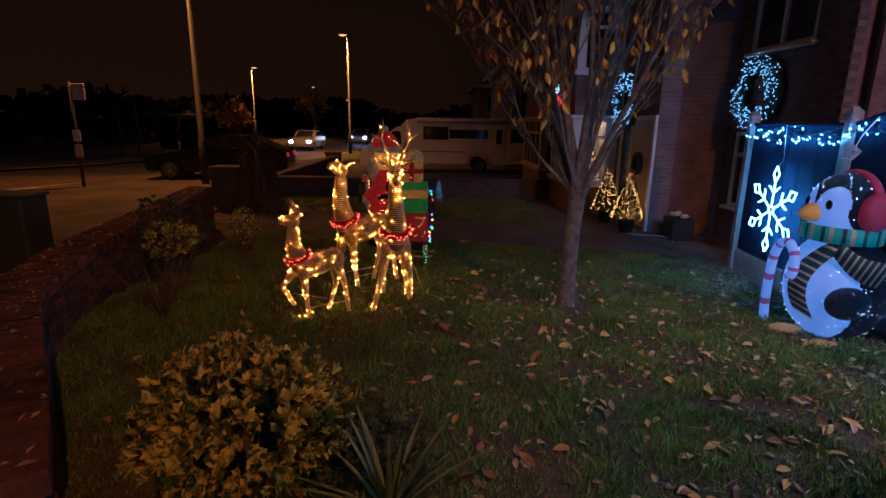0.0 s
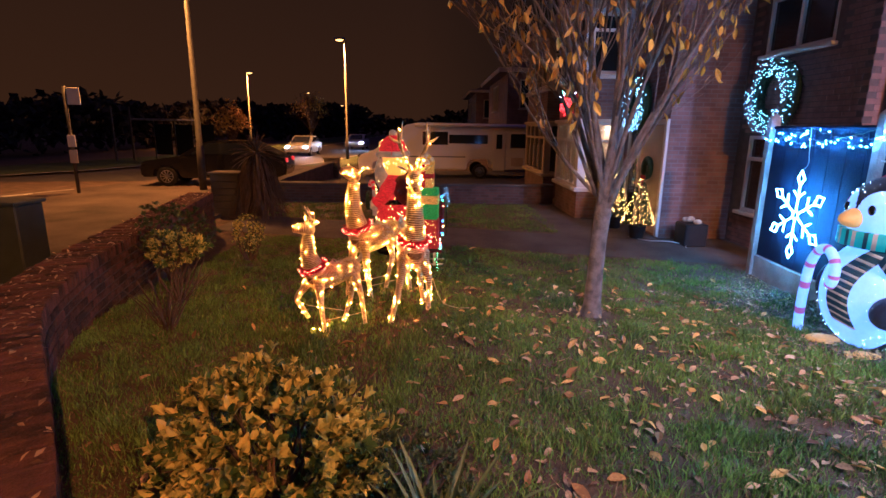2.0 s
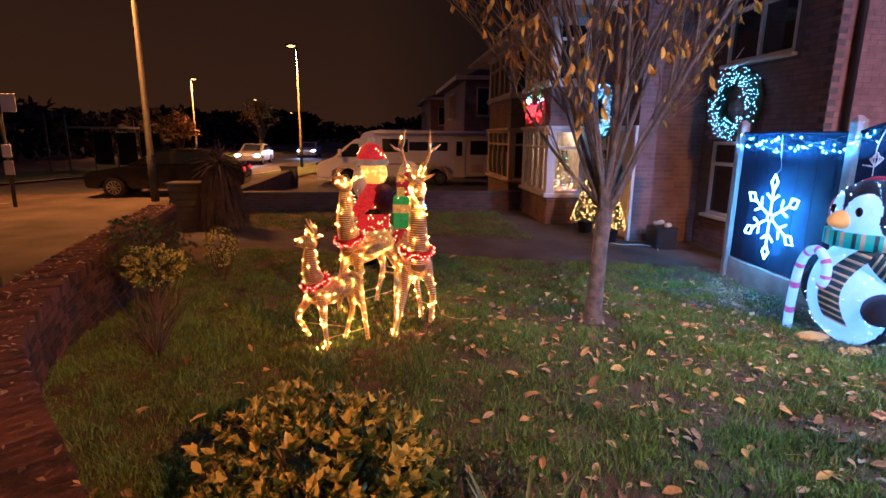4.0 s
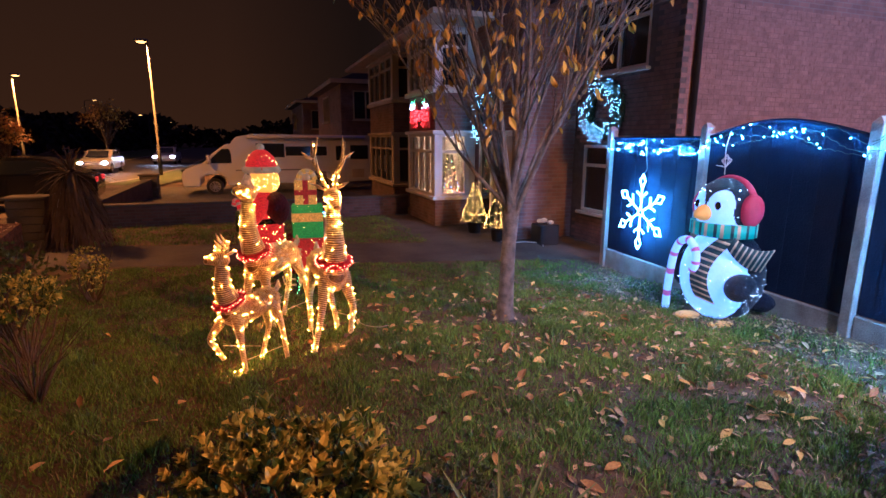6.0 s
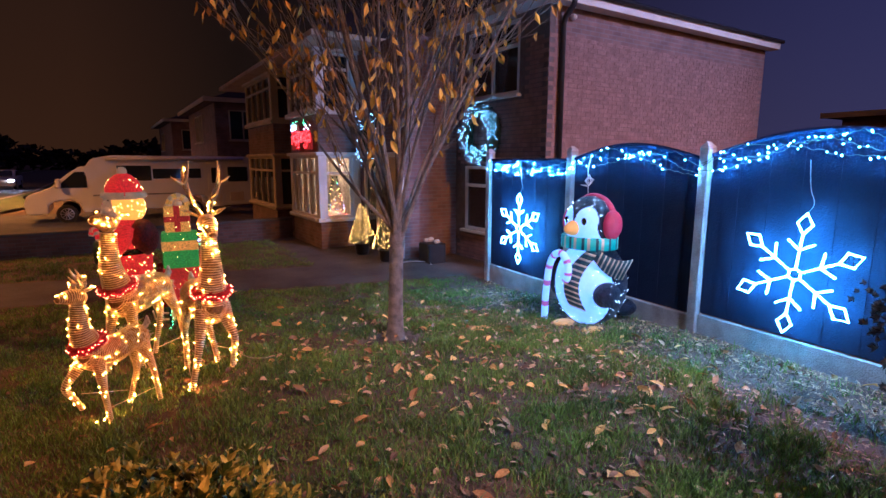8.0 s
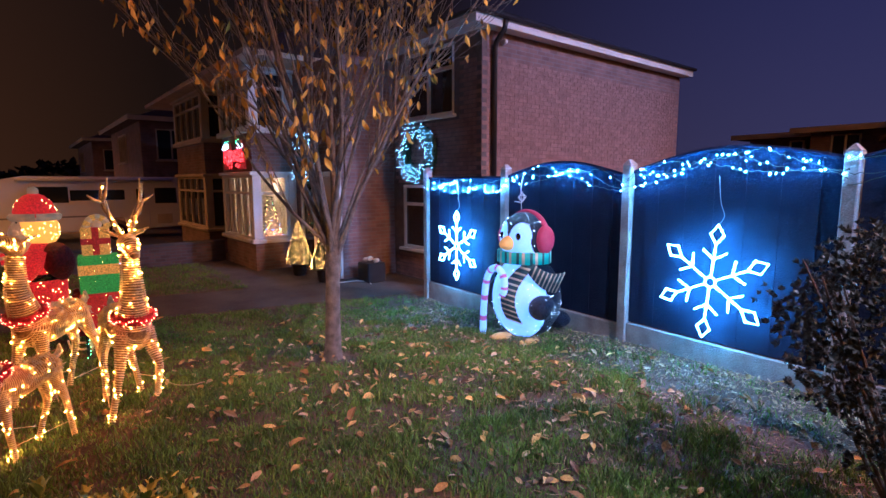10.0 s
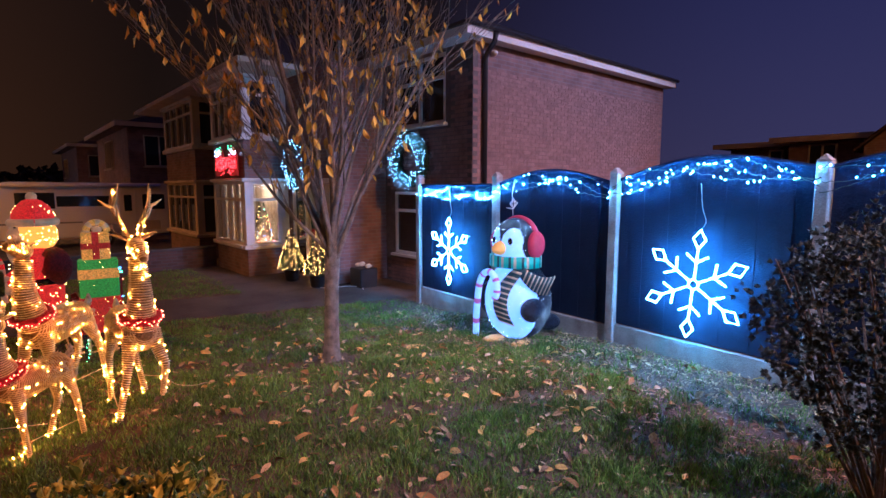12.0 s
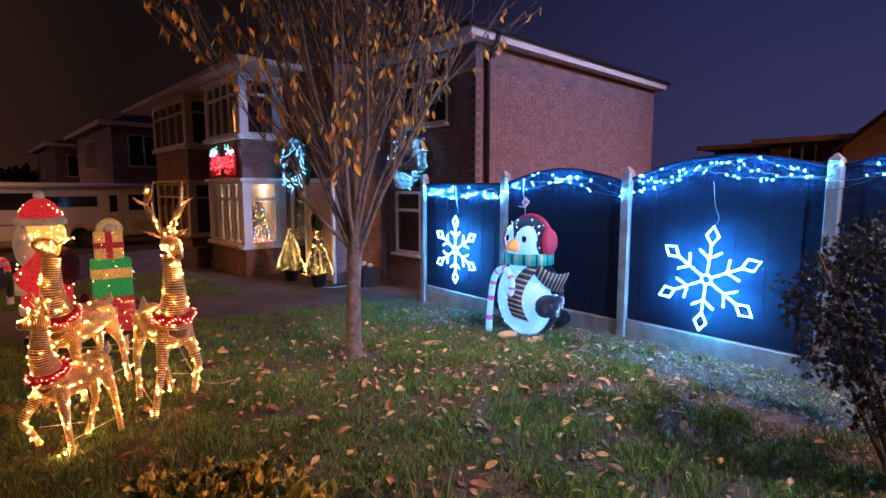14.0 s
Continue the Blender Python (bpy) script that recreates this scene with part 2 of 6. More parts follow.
M_CREAM = mat("cream_paint", (0.62, 0.53, 0.4), 0.6, col2=(0.45, 0.38, 0.28), scale=2, bump=0.1)
M_GLASS = glass("window_glass")
M_TILE = mat("roof_tile", (0.06, 0.04, 0.035), 0.9, col2=(0.03, 0.022, 0.02), bump=0.6)
M_PIPE = mat("black_gutter", (0.02, 0.02, 0.022), 0.45, bump=0.05)
M_CONC = mat("fence_concrete", (0.42, 0.38, 0.35), 0.9, col2=(0.24, 0.2, 0.18), scale=5, fine=80, bump=0.5)
M_BOARD = mat("fence_paint", (0.014, 0.021, 0.05), 0.85, col2=(0.01, 0.015, 0.036), scale=4, fine=60, bump=0.3, spec=0.2, rnd=0.1)
M_BARK = mat("cherry_bark", (0.3, 0.25, 0.21), 0.8, col2=(0.11, 0.088, 0.075), scale=14, fine=120, bump=0.9)
M_LEAF = mat("autumn_leaf", (0.72, 0.46, 0.06), 0.6, col2=(0.34, 0.18, 0.03), scale=5, fine=60, bump=0.1, rnd=0.7)
M_FALL = mat("fallen_leaf", (0.8, 0.5, 0.14), 0.7, col2=(0.3, 0.15, 0.05), scale=9, fine=80, bump=0.3, rnd=0.8)
M_FALLJ = mat("leaf_litter", (0.6, 0.4, 0.21), 0.8, col2=(0.16, 0.085, 0.045), scale=9, fine=80, bump=0.2, rnd=0.8, island=True)
M_EUO = mat("variegated_leaf", (0.66, 0.58, 0.1), 0.4, col2=(0.06, 0.12, 0.025), scale=6, fine=50, bump=0.05, rnd=0.75, island=True)
M_EUO2 = mat("green_leaf", (0.09, 0.13, 0.035), 0.5, col2=(0.035, 0.055, 0.018), scale=6, fine=50, bump=0.05, rnd=0.6, island=True)
M_FARLEAF = mat("far_foliage", (0.06, 0.05, 0.03), 0.9, col2=(0.025, 0.022, 0.014), scale=2, fine=20, bump=0, rnd=0.5, island=True)
M_DARKLEAF = mat("dark_leaf", (0.085, 0.085, 0.06), 0.5, col2=(0.022, 0.028, 0.02), scale=6, fine=50, bump=0.05, rnd=0.6, island=True)
M_TWIG = mat("twig", (0.14, 0.09, 0.06), 0.9, col2=(0.07, 0.045, 0.03), bump=0.4)
M_SPIKE = mat("yucca_blade", (0.18, 0.23, 0.06), 0.5, col2=(0.1, 0.13, 0.04), scale=4, fine=60, bump=0.2)
M_GOLD = mat("gold_wire", (0.95, 0.8, 0.52), 0.35, metal=0.25, col2=(0.62, 0.42, 0.16), scale=45, fine=200, bump=0.2)
M_CORE = mat("tinsel_skin", (0.42, 0.27, 0.1), 0.5, col2=(0.16, 0.09, 0.03), scale=60, fine=220, bump=0.6)
M_SILVER = mat("silver_tinsel", (0.85, 0.8, 0.7), 0.4, metal=0.5, col2=(0.4, 0.36, 0.3), scale=40, fine=260, bump=1.0)
M_REDT = mat("red_tinsel", (0.72, 0.025, 0.02), 0.4, metal=0.2, col2=(0.25, 0.006, 0.006), scale=40, fine=260, bump=1.0)
M_LED = glow("warm_led", (1.0, 0.4, 0.02), 600.0)
M_LEDR = glow("red_led", (1.0, 0.1, 0.03), 40.0)
M_LEDB = glow("ice_led", (0.13, 0.58, 1.0), 640.0)
M_LEDBW = glow("wreath_led", (0.3, 0.78, 1.0), 14.0)
M_TUBE = glow("ice_tube", (0.14, 0.64, 1.0), 90.0)
M_WIRE = mat("white_cable", (0.7, 0.7, 0.68), 0.5, bump=0)
M_WIREG = mat("green_cable", (0.03, 0.05, 0.03), 0.6, bump=0)
M_GREENT = mat("green_tinsel", (0.04, 0.11, 0.05), 0.6, col2=(0.012, 0.04, 0.02), scale=30, fine=200, bump=1.0)
M_POLE = mat("galvanised_pole", (0.075, 0.072, 0.07), 0.65, metal=0.2, col2=(0.04, 0.038, 0.036), bump=0.1)
M_SODIUM = glow("sodium_lens", (1.0, 0.47, 0.08), 3.2)
# lens of the white fill lamps added behind the view
M_COOL = glow("fill_lamp_lens", (0.85, 0.88, 1.0), 4.0)
M_VAN = mat("white_coachwork", (0.78, 0.77, 0.74), 0.3, col2=(0.68, 0.67, 0.64), scale=1, bump=0.02, coat=0.3)
M_VANG = mat("grey_trim", (0.3, 0.3, 0.3), 0.5, bump=0.05)
M_TYRE = mat("tyre", (0.02, 0.02, 0.02), 0.85, bump=0.4)
M_RIM = mat("alloy", (0.6, 0.6, 0.6), 0.3, metal=0.9, bump=0.02)
M_BLACK = mat("black_paint", (0.012, 0.012, 0.014), 0.22, col2=(0.01, 0.01, 0.012), bump=0.0, coat=0.6)
M_CAB = mat("green_cabinet", (0.06, 0.075, 0.065), 0.5, col2=(0.045, 0.055, 0.05), bump=0.1)

M_CLEAR = bpy.data.materials.new("clear_glass")
M_CLEAR.use_nodes = True
cn, cl = M_CLEAR.node_tree.nodes, M_CLEAR.node_tree.links
c_tr, c_gl, c_mx = cn.new("ShaderNodeBsdfTransparent"), cn.new("ShaderNodeBsdfGlossy"), cn.new("ShaderNodeMixShader")
c_gl.inputs["Roughness"].default_value = 0.03
c_mx.inputs[0].default_value = 0.08
cl.new(c_tr.outputs[0], c_mx.inputs[1]); cl.new(c_gl.outputs[0], c_mx.inputs[2])
cl.new(c_mx.outputs[0], cn["Material Output"].inputs["Surface"])
M_PLASTER = mat("cream_plaster", (0.75, 0.68, 0.52), 0.9, bump=0.1)


# ---- ground ----
def smooth(a, b, t):
    t = min(1.0, max(0.0, (t - a) / (b - a)))
    return t * t * (3 - 2 * t)


def ground_z(x, y):
    """Height of the land: the lawn falls gently towards the house and the road."""
    lawn = -0.08 - 0.25 * smooth(4.0, 7.6, y) - 0.22 * smooth(16, 23, y) - 0.06 * smooth(1.6, 3.2, x) * smooth(3.0, 4.3, y) * smooth(7.6, 6.2, y)
    out = -0.36 - 0.19 * smooth(16, 23, y)
    k = smooth(-3.7 - 0.18 * max(0.0, y - 5.5), -3.2 - 0.18 * max(0.0, y - 5.5), x)
    z = out * (1 - k) + lawn * k
    if -4 < x < 5 and 0 < y < 9:
        z += 0.018 * noise.noise((x * 1.3, y * 1.3, 0.0)) + 0.03 * math.exp(-((x - 1.24) ** 2 + (y - 4.78) ** 2) / 0.12)
    return z


def sheet(geo, x0, x1, y0, y1, step, lift=0.0):
    nx, ny = max(1, round((x1 - x0) / step)), max(1, round((y1 - y0) / step))
    vs = [(x0 + (x1 - x0) * i / nx, y0 + (y1 - y0) * j / ny) for j in range(ny + 1) for i in range(nx + 1)]
    geo.add([(x, y, ground_z(x, y) + lift) for x, y in vs],
            [(j * (nx + 1) + i, j * (nx + 1) + i + 1, (j + 1) * (nx + 1) + i + 1, (j + 1) * (nx + 1) + i) for j in range(ny) for i in range(nx)])


g = Geo()
edges_x = [-400, -120, -40, -20, -12, -8] + [-6 + 0.25 * i for i in range(49)] + [8, 12, 20, 40, 120, 400]
edges_y = [-400, -120, -40, -12, -4] + [-2 + 0.25 * i for i in range(57)] + [14, 16, 17.5, 19, 20.5, 22, 23.5, 28, 40, 80, 200, 800]
nx = len(edges_x)
g.add([(x, y, ground_z(x, y)) for y in edges_y for x in edges_x],
      [(j * nx + i, j * nx + i + 1, (j + 1) * nx + i + 1, (j + 1) * nx + i) for j in range(len(edges_y) - 1) for i in range(nx - 1)])
solid("ground", g, M_SOIL, "dark damp garden soil and turf", "ground", kind="structure", smooth=True)

# the road, its kerbs and the pavement beside it
ROAD = [(-31, -60), (-19.2, -5), (-17.2, 5), (-14.9, 14), (-12.4, 23), (-9.9, 33), (-8.8, 45), (-9, 75), (-10, 140)]


def strip(geo, a, b, z, line=ROAD):
    """A strip between two offsets to the right of the road's middle line."""
    vs = []
    for i, (x, y) in enumerate(line):
        p, q = line[max(0, i - 1)], line[min(len(line) - 1, i + 1)]
        d = Vector((q[0] - p[0], q[1] - p[1])).normalized()
        zz = z + min(0.0, ground_z(x, y) + 0.36)
        for o in (a, b):
            vs.append((x + d.y * o, y - d.x * o, zz))
    geo.add(vs, [(2 * i, 2 * i + 1, 2 * i + 3, 2 * i + 2) for i in range(len(line) - 1)])


g = Geo(); strip(g, -3.3, 3.3, -0.33)
solid("road", g, M_ASPHALT, "worn dark asphalt road", "road", kind="structure")
g = Geo(); strip(g, 3.3, 3.45, -0.25); strip(g, 3.3, 3.3, -0.25)
tagged(solid("kerb", g, M_KERB, "low grey concrete kerb", "kerb", kind="structure"))
g = Geo()
strip(g, 2.85, 2.97, -0.322, [(-17.2, 5), (-14.9, 14), (-12.4, 23), (-11.4, 27)])
solid("road_line", g, M_LINE, "worn white edge line on the road", "road marking", kind="structure")
g = Geo(); strip(g, -3.6, -3.3, -0.25)
solid("kerb", g, M_KERB, "low grey concrete kerb", "kerb", kind="structure")
g = Geo(); strip(g, -9.0, -3.6, -0.26)
solid("verge", g, M_VERGE, "mown grass verge across the road", "grass verge", kind="structure")
g = Geo()
g.prism([(-17.0, -8), (-4.2, -8), (-3.75, 3.5), (-4.25, 6.0), (-5.0, 12.0), (-5.0, 15.6), (-4.6, 24), (-8.2, 28), (-10.0, 19.5), (-13.7, 5)], -0.5, -0.305)
solid("pavement", g, M_PAVE, "broad worn paving with leaf litter and tree shade painted in as dark patches", "pavement", kind="structure")
g = Geo(); strip(g, 3.45, 6.0, -0.28, [(-10.9, 29), (-9.9, 33), (-8.8, 45), (-9, 75), (-10, 140)])
solid("verge", g, M_VERGE, "mown grass verge beside the road", "grass verge", kind="structure")

# garden path, neighbour's lawn edge and driveway
g = Geo()
g.add([(-4.4, 9.9, -0.322), (-4.4, 11.6, -0.322), (3.9, 9.3, -0.322), (3.9, 7.7, -0.322), (5.15, 7.6, -0.322), (5.15, 9.5, -0.322), (3.9, 9.5, -0.322)],
      [(0, 3, 2, 1), (3, 4, 5, 6, 2)])
solid("garden_path", g, M_PATH, "damp grey concrete path to the front door", "path", kind="structure")
g = Geo()
g.add([(2.1, 9.7, -0.318), (3.9, 9.4, -0.318), (3.9, 11.6, -0.318), (2.9, 11.6, -0.318), (2.9, 13.9, -0.318), (1.9, 13.9, -0.318)], [(0, 1, 2, 3, 4, 5)])
solid("paved_strip", g, M_PATH, "dark paved strip below the bay window", "path", kind="structure")
g = Geo()
g.add([(-4.6, 14.0, -0.33), (2.9, 14.0, -0.33), (2.9, 16, -0.33), (-4.6, 16, -0.33), (2.9, 23, -0.53), (-4.6, 23, -0.53), (4, 27, -0.53), (-5, 27, -0.53)],
      [(0, 1, 2, 3), (3, 2, 4, 5), (5, 4, 6, 7)])
solid("driveway", g, M_ASPHALT, "dark tarmac driveway", "driveway", kind="structure")


# ---- houses ----
def window(name, w, h, depth, lights, parent, m, transom=None, frame_m=None, pane_m=None):
    """A framed window in its own plane: x along, z up, y out of the wall (towards -y). Lights: list of upright divisions 0..1."""
    fm = frame_m or M_WHITE
    win = thing(name, "", "", m)
    win.parent = parent
    f, t = Geo(), 0.055
    f.box(0, -depth, 0, t, 0.03, h, 0.006); f.box(w - t, -depth, 0, w, 0.03, h, 0.006)
    f.box(t, -depth, 0, w - t, 0.03, t, 0.006); f.box(t, -depth, h - t, w - t, 0.03, h, 0.006)
    part("window_frame", f, fm, win)
    xs = [0.0] + list(lights) + [1.0]
    for u in lights:
        part("mullion", Geo().box(u * w - 0.03, -depth - 0.004, t, u * w + 0.03, 0.02, h - t, 0.006), fm, win)
    for i in range(len(xs) - 1):
        a, b = xs[i] * w + (t if i == 0 else 0.03), xs[i + 1] * w - (t if i == len(xs) - 2 else 0.03)
        if transom and transom[i]:
            part("transom", Geo().box(a, -depth - 0.002, transom[i] * h - 0.03, b, 0.018, transom[i] * h + 0.03, 0.006), fm, win)
        part("pane", Geo().box(a, -0.004, t, b, 0.004, h - t), pane_m or M_GLASS, win)
    part("window_sill", Geo().box(-0.06, -depth - 0.09, -0.06, w + 0.06, 0.02, -0.004, 0.01), fm, win)
    return win


def facing_x(x, y, z):
    """Pose of a window in a wall that faces -x; its left edge at the larger y."""
    return Matrix.Translation((x, y, z)) @ pose(0, 0, 0, 0, 0, -90)


def facing_y(x, y, z):
    return Matrix.Translation((x, y, z))


def hip_roof(x0, x1, y0, y1, z, rise):
    g = Geo()
    ins = min(x1 - x0, y1 - y0) / 2
    if y1 - y0 > x1 - x0:
        r = [((x0 + x1) / 2, y0 + ins, z + rise), ((x0 + x1) / 2, y1 - ins, z + rise)]
        g.add([(x0, y0, z), (x1, y0, z), (x1, y1, z), (x0, y1, z), *r], [(0, 1, 4), (1, 2, 5, 4), (2, 3, 5), (3, 0, 4, 5), (3, 2, 1, 0)])
    else:
        r = [(x0 + ins, (y0 + y1) / 2, z + rise), (x1 - ins, (y0 + y1) / 2, z + rise)]
        g.add([(x0, y0, z), (x1, y0, z), (x1, y1, z), (x0, y1, z), *r], [(0, 1, 5, 4), (1, 2, 5), (2, 3, 4, 5), (3, 0, 4), (3, 2, 1, 0)])
    return g


house = thing("semi_detached_house", "two-storey red-brick semi-detached house with white bay windows", "house")
ZB, ZE, ZM = -0.6, 4.04, 4.13
walls = Geo()
walls.box(5.27, 6.85, ZB, 11.82, 9.5, ZM)
walls.box(3.9, 9.5, ZB, 11.82, 19.6, ZE)
part("wall", walls, M_HOUSE, house)
# bays: brick below and between, window bands above
for y0, y1, fm in ((11.6, 13.7, M_WHITE), (15.2, 18.3, M_CREAM)):
    bay = part("bay_base", Geo().box(2.93, y0 + 0.03, ZB, 3.9, y1 - 0.03, 0.28), M_HOUSE, house, "projecting brick bay base")
    part("bay_band", Geo().box(2.93, y0 + 0.03, 1.83, 3.9, y1 - 0.03, 2.66), M_HOUSE, house, "brick band between the bay windows")
    s = Geo()
    for z0, z1 in ((0.28, 0.37), (1.76, 1.84), (2.66, 2.77), (ZE - 0.08, ZE - 0.004)):
        s.box(2.84, y0 - 0.06, z0, 3.9, y1 + 0.06, z1, 0.012)
    for z0, z1 in ((0.37, 1.76), (2.77, ZE - 0.08)):
        for yy in (y0, y1 - 0.14):
            s.box(2.9, yy, z0, 3.04, yy + 0.14, z1, 0.01)
        s.box(3.7, y0, z0, 3.9, y0 + 0.12, z1, 0.01)
        s.box(3.7, y1 - 0.12, z0, 3.9, y1, z1, 0.01)
    part("bay_frame", s, fm, bay, "painted bay sills and corner posts")
    for z0, z1 in ((0.37, 1.76), (2.77, ZE - 0.08)):
        w = y1 - y0 - 0.28
        pm = M_CLEAR if fm is M_WHITE and z0 < 1 else M_GLASS
        window("window", w, z1 - z0, 0.05, (0.25, 0.5, 0.75), house, facing_x(2.95, y1 - 0.14, z0), (0.72,) * 4, fm, pm)
        window("window", 0.66, z1 - z0, 0.05, (), house, facing_y(3.04, y0 + 0.06, z0), (0.72,), fm, pm)
part("roof", hip_roof(4.85, 12.02, 6.66, 20.2, ZM + 0.16, 1.7), M_TILE, house)
g = hip_roof(2.55, 6.5, 10.6, 20.3, ZE + 0.09, 1.2)
part("bay_roof", g, M_TILE, house)
for fa in ((2.5, 10.55, ZE, 2.53, 20.35, ZE + 0.1), (2.53, 10.55, ZE, 4.7, 10.58, ZE + 0.1), (2.5, 20.35, ZE, 4.0, 20.38, ZE + 0.1), (2.53, 10.58, ZE - 0.002, 3.9, 20.35, ZE + 0.012)):
    part("fascia", Geo().box(*fa), M_CREAM, house, "pale cream fascia board")
g = Geo()
g.box(4.8, 6.65, ZM, 4.83, 10.6, ZM + 0.15); g.box(4.8, 6.62, ZM, 12.0, 6.65, ZM + 0.15)
g.box(4.83, 6.65, ZM - 0.002, 11.97, 6.85, ZM + 0.012); g.box(4.83, 6.85, ZM - 0.002, 5.15, 10.6, ZM + 0.012)
part("fascia", g, M_WHITE, house, "white fascia boards and soffits")
g = Geo()
g.tube([(4.76, 6.58, ZM + 0.16), (12.02, 6.58, ZM + 0.16)], 0.04, 8); g.tube([(4.76, 6.58, ZM + 0.16), (4.76, 10.5, ZM + 0.16)], 0.04, 8)
part("gutter", g, M_PIPE, house, "black half-round gutter")
part("downpipe", Geo().tube([(5.44, 6.58, ZM + 0.12), (5.43, 6.62, ZM - 0.04), (5.4, 6.76, ZM - 0.2), (5.395, 6.79, ZM - 0.3), (5.395, 6.79, -0.3)], 0.045, 10), M_PIPE, house, "black plastic rainwater pipe", smooth=True)
# front skin of the window wall, open where its two windows are
ys, zs = (6.85, 7.56, 8.34, 9.06, 9.16, 9.5), (ZB, 0.28, 1.55, 2.82, 4.06, ZM)
holes = {(1, 3), (2, 3), (2, 1), (3, 1)}
cells = {(i, k) for i in range(5) for k in range(5)} - holes
skin = Geo()
vid = lambda i, k, back: (k * 6 + i) * 2 + back
faces = []
for i, k in sorted(cells):
    faces.append((vid(i, k, 0), vid(i, k + 1, 0), vid(i + 1, k + 1, 0), vid(i + 1, k, 0)))
    for (di, dk), (p, q) in (((-1, 0), ((i, k), (i, k + 1))), ((1, 0), ((i + 1, k + 1), (i + 1, k))), ((0, -1), ((i + 1, k), (i, k))), ((0, 1), ((i, k + 1), (i + 1, k + 1)))):
        if (i + di, k + dk) not in cells:
            faces.append((vid(*p, 0), vid(*p, 1), vid(*q, 1), vid(*q, 0)))
skin.add([(x, y, z) for z in zs for y in ys for x in (5.15, 5.268)], faces)
front_wall = part("front_wall", skin, M_HMORTAR, house)
brick_house = house
window("window", 1.5, 1.24, 0.05, (0.5,), house, facing_x(5.19, 9.06, 2.82), (0.66, 0.66))
part("security_lamp", Geo().ball((5.62, 6.8, ZM - 0.16), 0.05, 0.07, 0.05, 10, 8), M_WHITE, house, "small white security lamp")
window("window", 0.82, 1.27, 0.05, (), house, facing_x(5.19, 9.16, 0.28), (0.7,))
# porch: front door and its side lights
door = thing("front_door", "", "", facing_x(3.9, 11.3, -0.3)); door.parent = house
f = Geo()
f.box(0, -0.05, 0, 0.1, 0.02, 2.12, 0.01); f.box(1.7, -0.05, 0, 1.8, 0.02, 2.12, 0.01); f.box(0.1, -0.05, 2.02, 1.7, 0.02, 2.12, 0.01); f.box(0.62, -0.05, 0.02, 0.7, 0.02, 2.02, 0.008)
part("door_frame", f, M_WHITE, door)
part("door_leaf", Geo().box(0.71, -0.03, 0.03, 1.69, 0.01, 2.01, 0.01), M_CREAM, door, "pale panelled door leaf")
part("side_light", Geo().box(0.11, -0.012, 0.03, 0.61, -0.004, 2.01), M_GLASS, door)
part("door_handle", Geo().box(0.78, -0.07, 0.98, 0.81, -0.03, 1.16, 0.006), M_RIM, door)


def plain_house(x0, x1, y0, y1, zb, ze, rise, windows, label, m=M_HOUSE):
    """A house farther off: walls, roof, fascia and framed windows."""
    h = thing("neighbouring_house", label, "house")
    part("wall", Geo().box(x0, y0, zb, x1, y1, ze), m, h)
    part("roof", hip_roof(x0 - 0.5, x1 + 0.5, y0 - 0.5, y1 + 0.5, ze + 0.02, rise), M_TILE, h)
    g = Geo()
    g.box(x0 - 0.54, y0 - 0.54, ze, x1 + 0.54, y0 - 0.5, ze + 0.2); g.box(x0 - 0.54, y0 - 0.5, ze, x0 - 0.5, y1 + 0.54, ze + 0.2)
    part("fascia", g, M_CREAM, h)
    for side, u, z, w, hh, lights in windows:
        window("window", w, hh, 0.06, lights, h, facing_x(x0 - 0.01, u, z) if side == "x" else facing_y(u, y0 - 0.01, z), None, M_CREAM)
    return h


plain_house(3.4, 12, 27.0, 36.0, -0.8, 4.3, 2.2, [("y", 4.0, 2.6, 1.9, 1.4, (0.33, 0.66)), ("y", 4.0, 0.2, 1.9, 1.5, (0.33, 0.66)), ("x", 33, 2.6, 2.2, 1.4, (0.25, 0.5, 0.75))], "dim brick house beyond the parked motorhome")
plain_house(3.0, 11, 42.0, 52.0, -0.8, 4.3, 2.2, [("y", 3.6, 2.4, 1.9, 1.4, (0.33, 0.66)), ("x", 50, 2.4, 2.2, 1.4, (0.5,))], "dim brick house far along the street")
plain_house(22, 31, 4.6, 6.9, -0.6, 3.34, 0.1, [("x", 6.26, 2.3, 0.88, 0.95, (0.5,))], "unlit house behind the back gardens")
plain_house(22.6, 31, 7.2, 9.2, -0.6, 3.25, 0.1, [("x", 7.75, 2.55, 0.5, 0.6, ())], "low unlit outbuilding behind the back gardens")

gh = thing("gable_house", "brick gable end of a house beyond the back gardens", "house")
g = Geo()
yz = [(4.24, -0.6), (4.24, 2.98), (0.24, 6.6), (-3.76, 2.98), (-3.76, -0.6)]
g.add([(x, y, z) for x in (20, 29) for y, z in yz], [(4, 3, 2, 1, 0), (5, 6, 7, 8, 9)] + [(i, (i + 1) % 5, 5 + (i + 1) % 5, 5 + i) for i in range(5)])
part("wall", g, M_HOUSE, gh)
g = Geo()
for s in (1, -1):
    g.add([(19.8, 0.24 + 4.25 * s, 2.8), (29.2, 0.24 + 4.25 * s, 2.8), (29.2, 0.24, 6.66), (19.8, 0.24, 6.66), (19.8, 0.24 + 4.25 * s, 2.9), (29.2, 0.24 + 4.25 * s, 2.9), (29.2, 0.24, 6.78), (19.8, 0.24, 6.78)],
          [(0, 1, 2, 3), (7, 6, 5, 4), (0, 4, 5, 1), (3, 7, 4, 0)])
part("roof", g, M_TILE, gh)


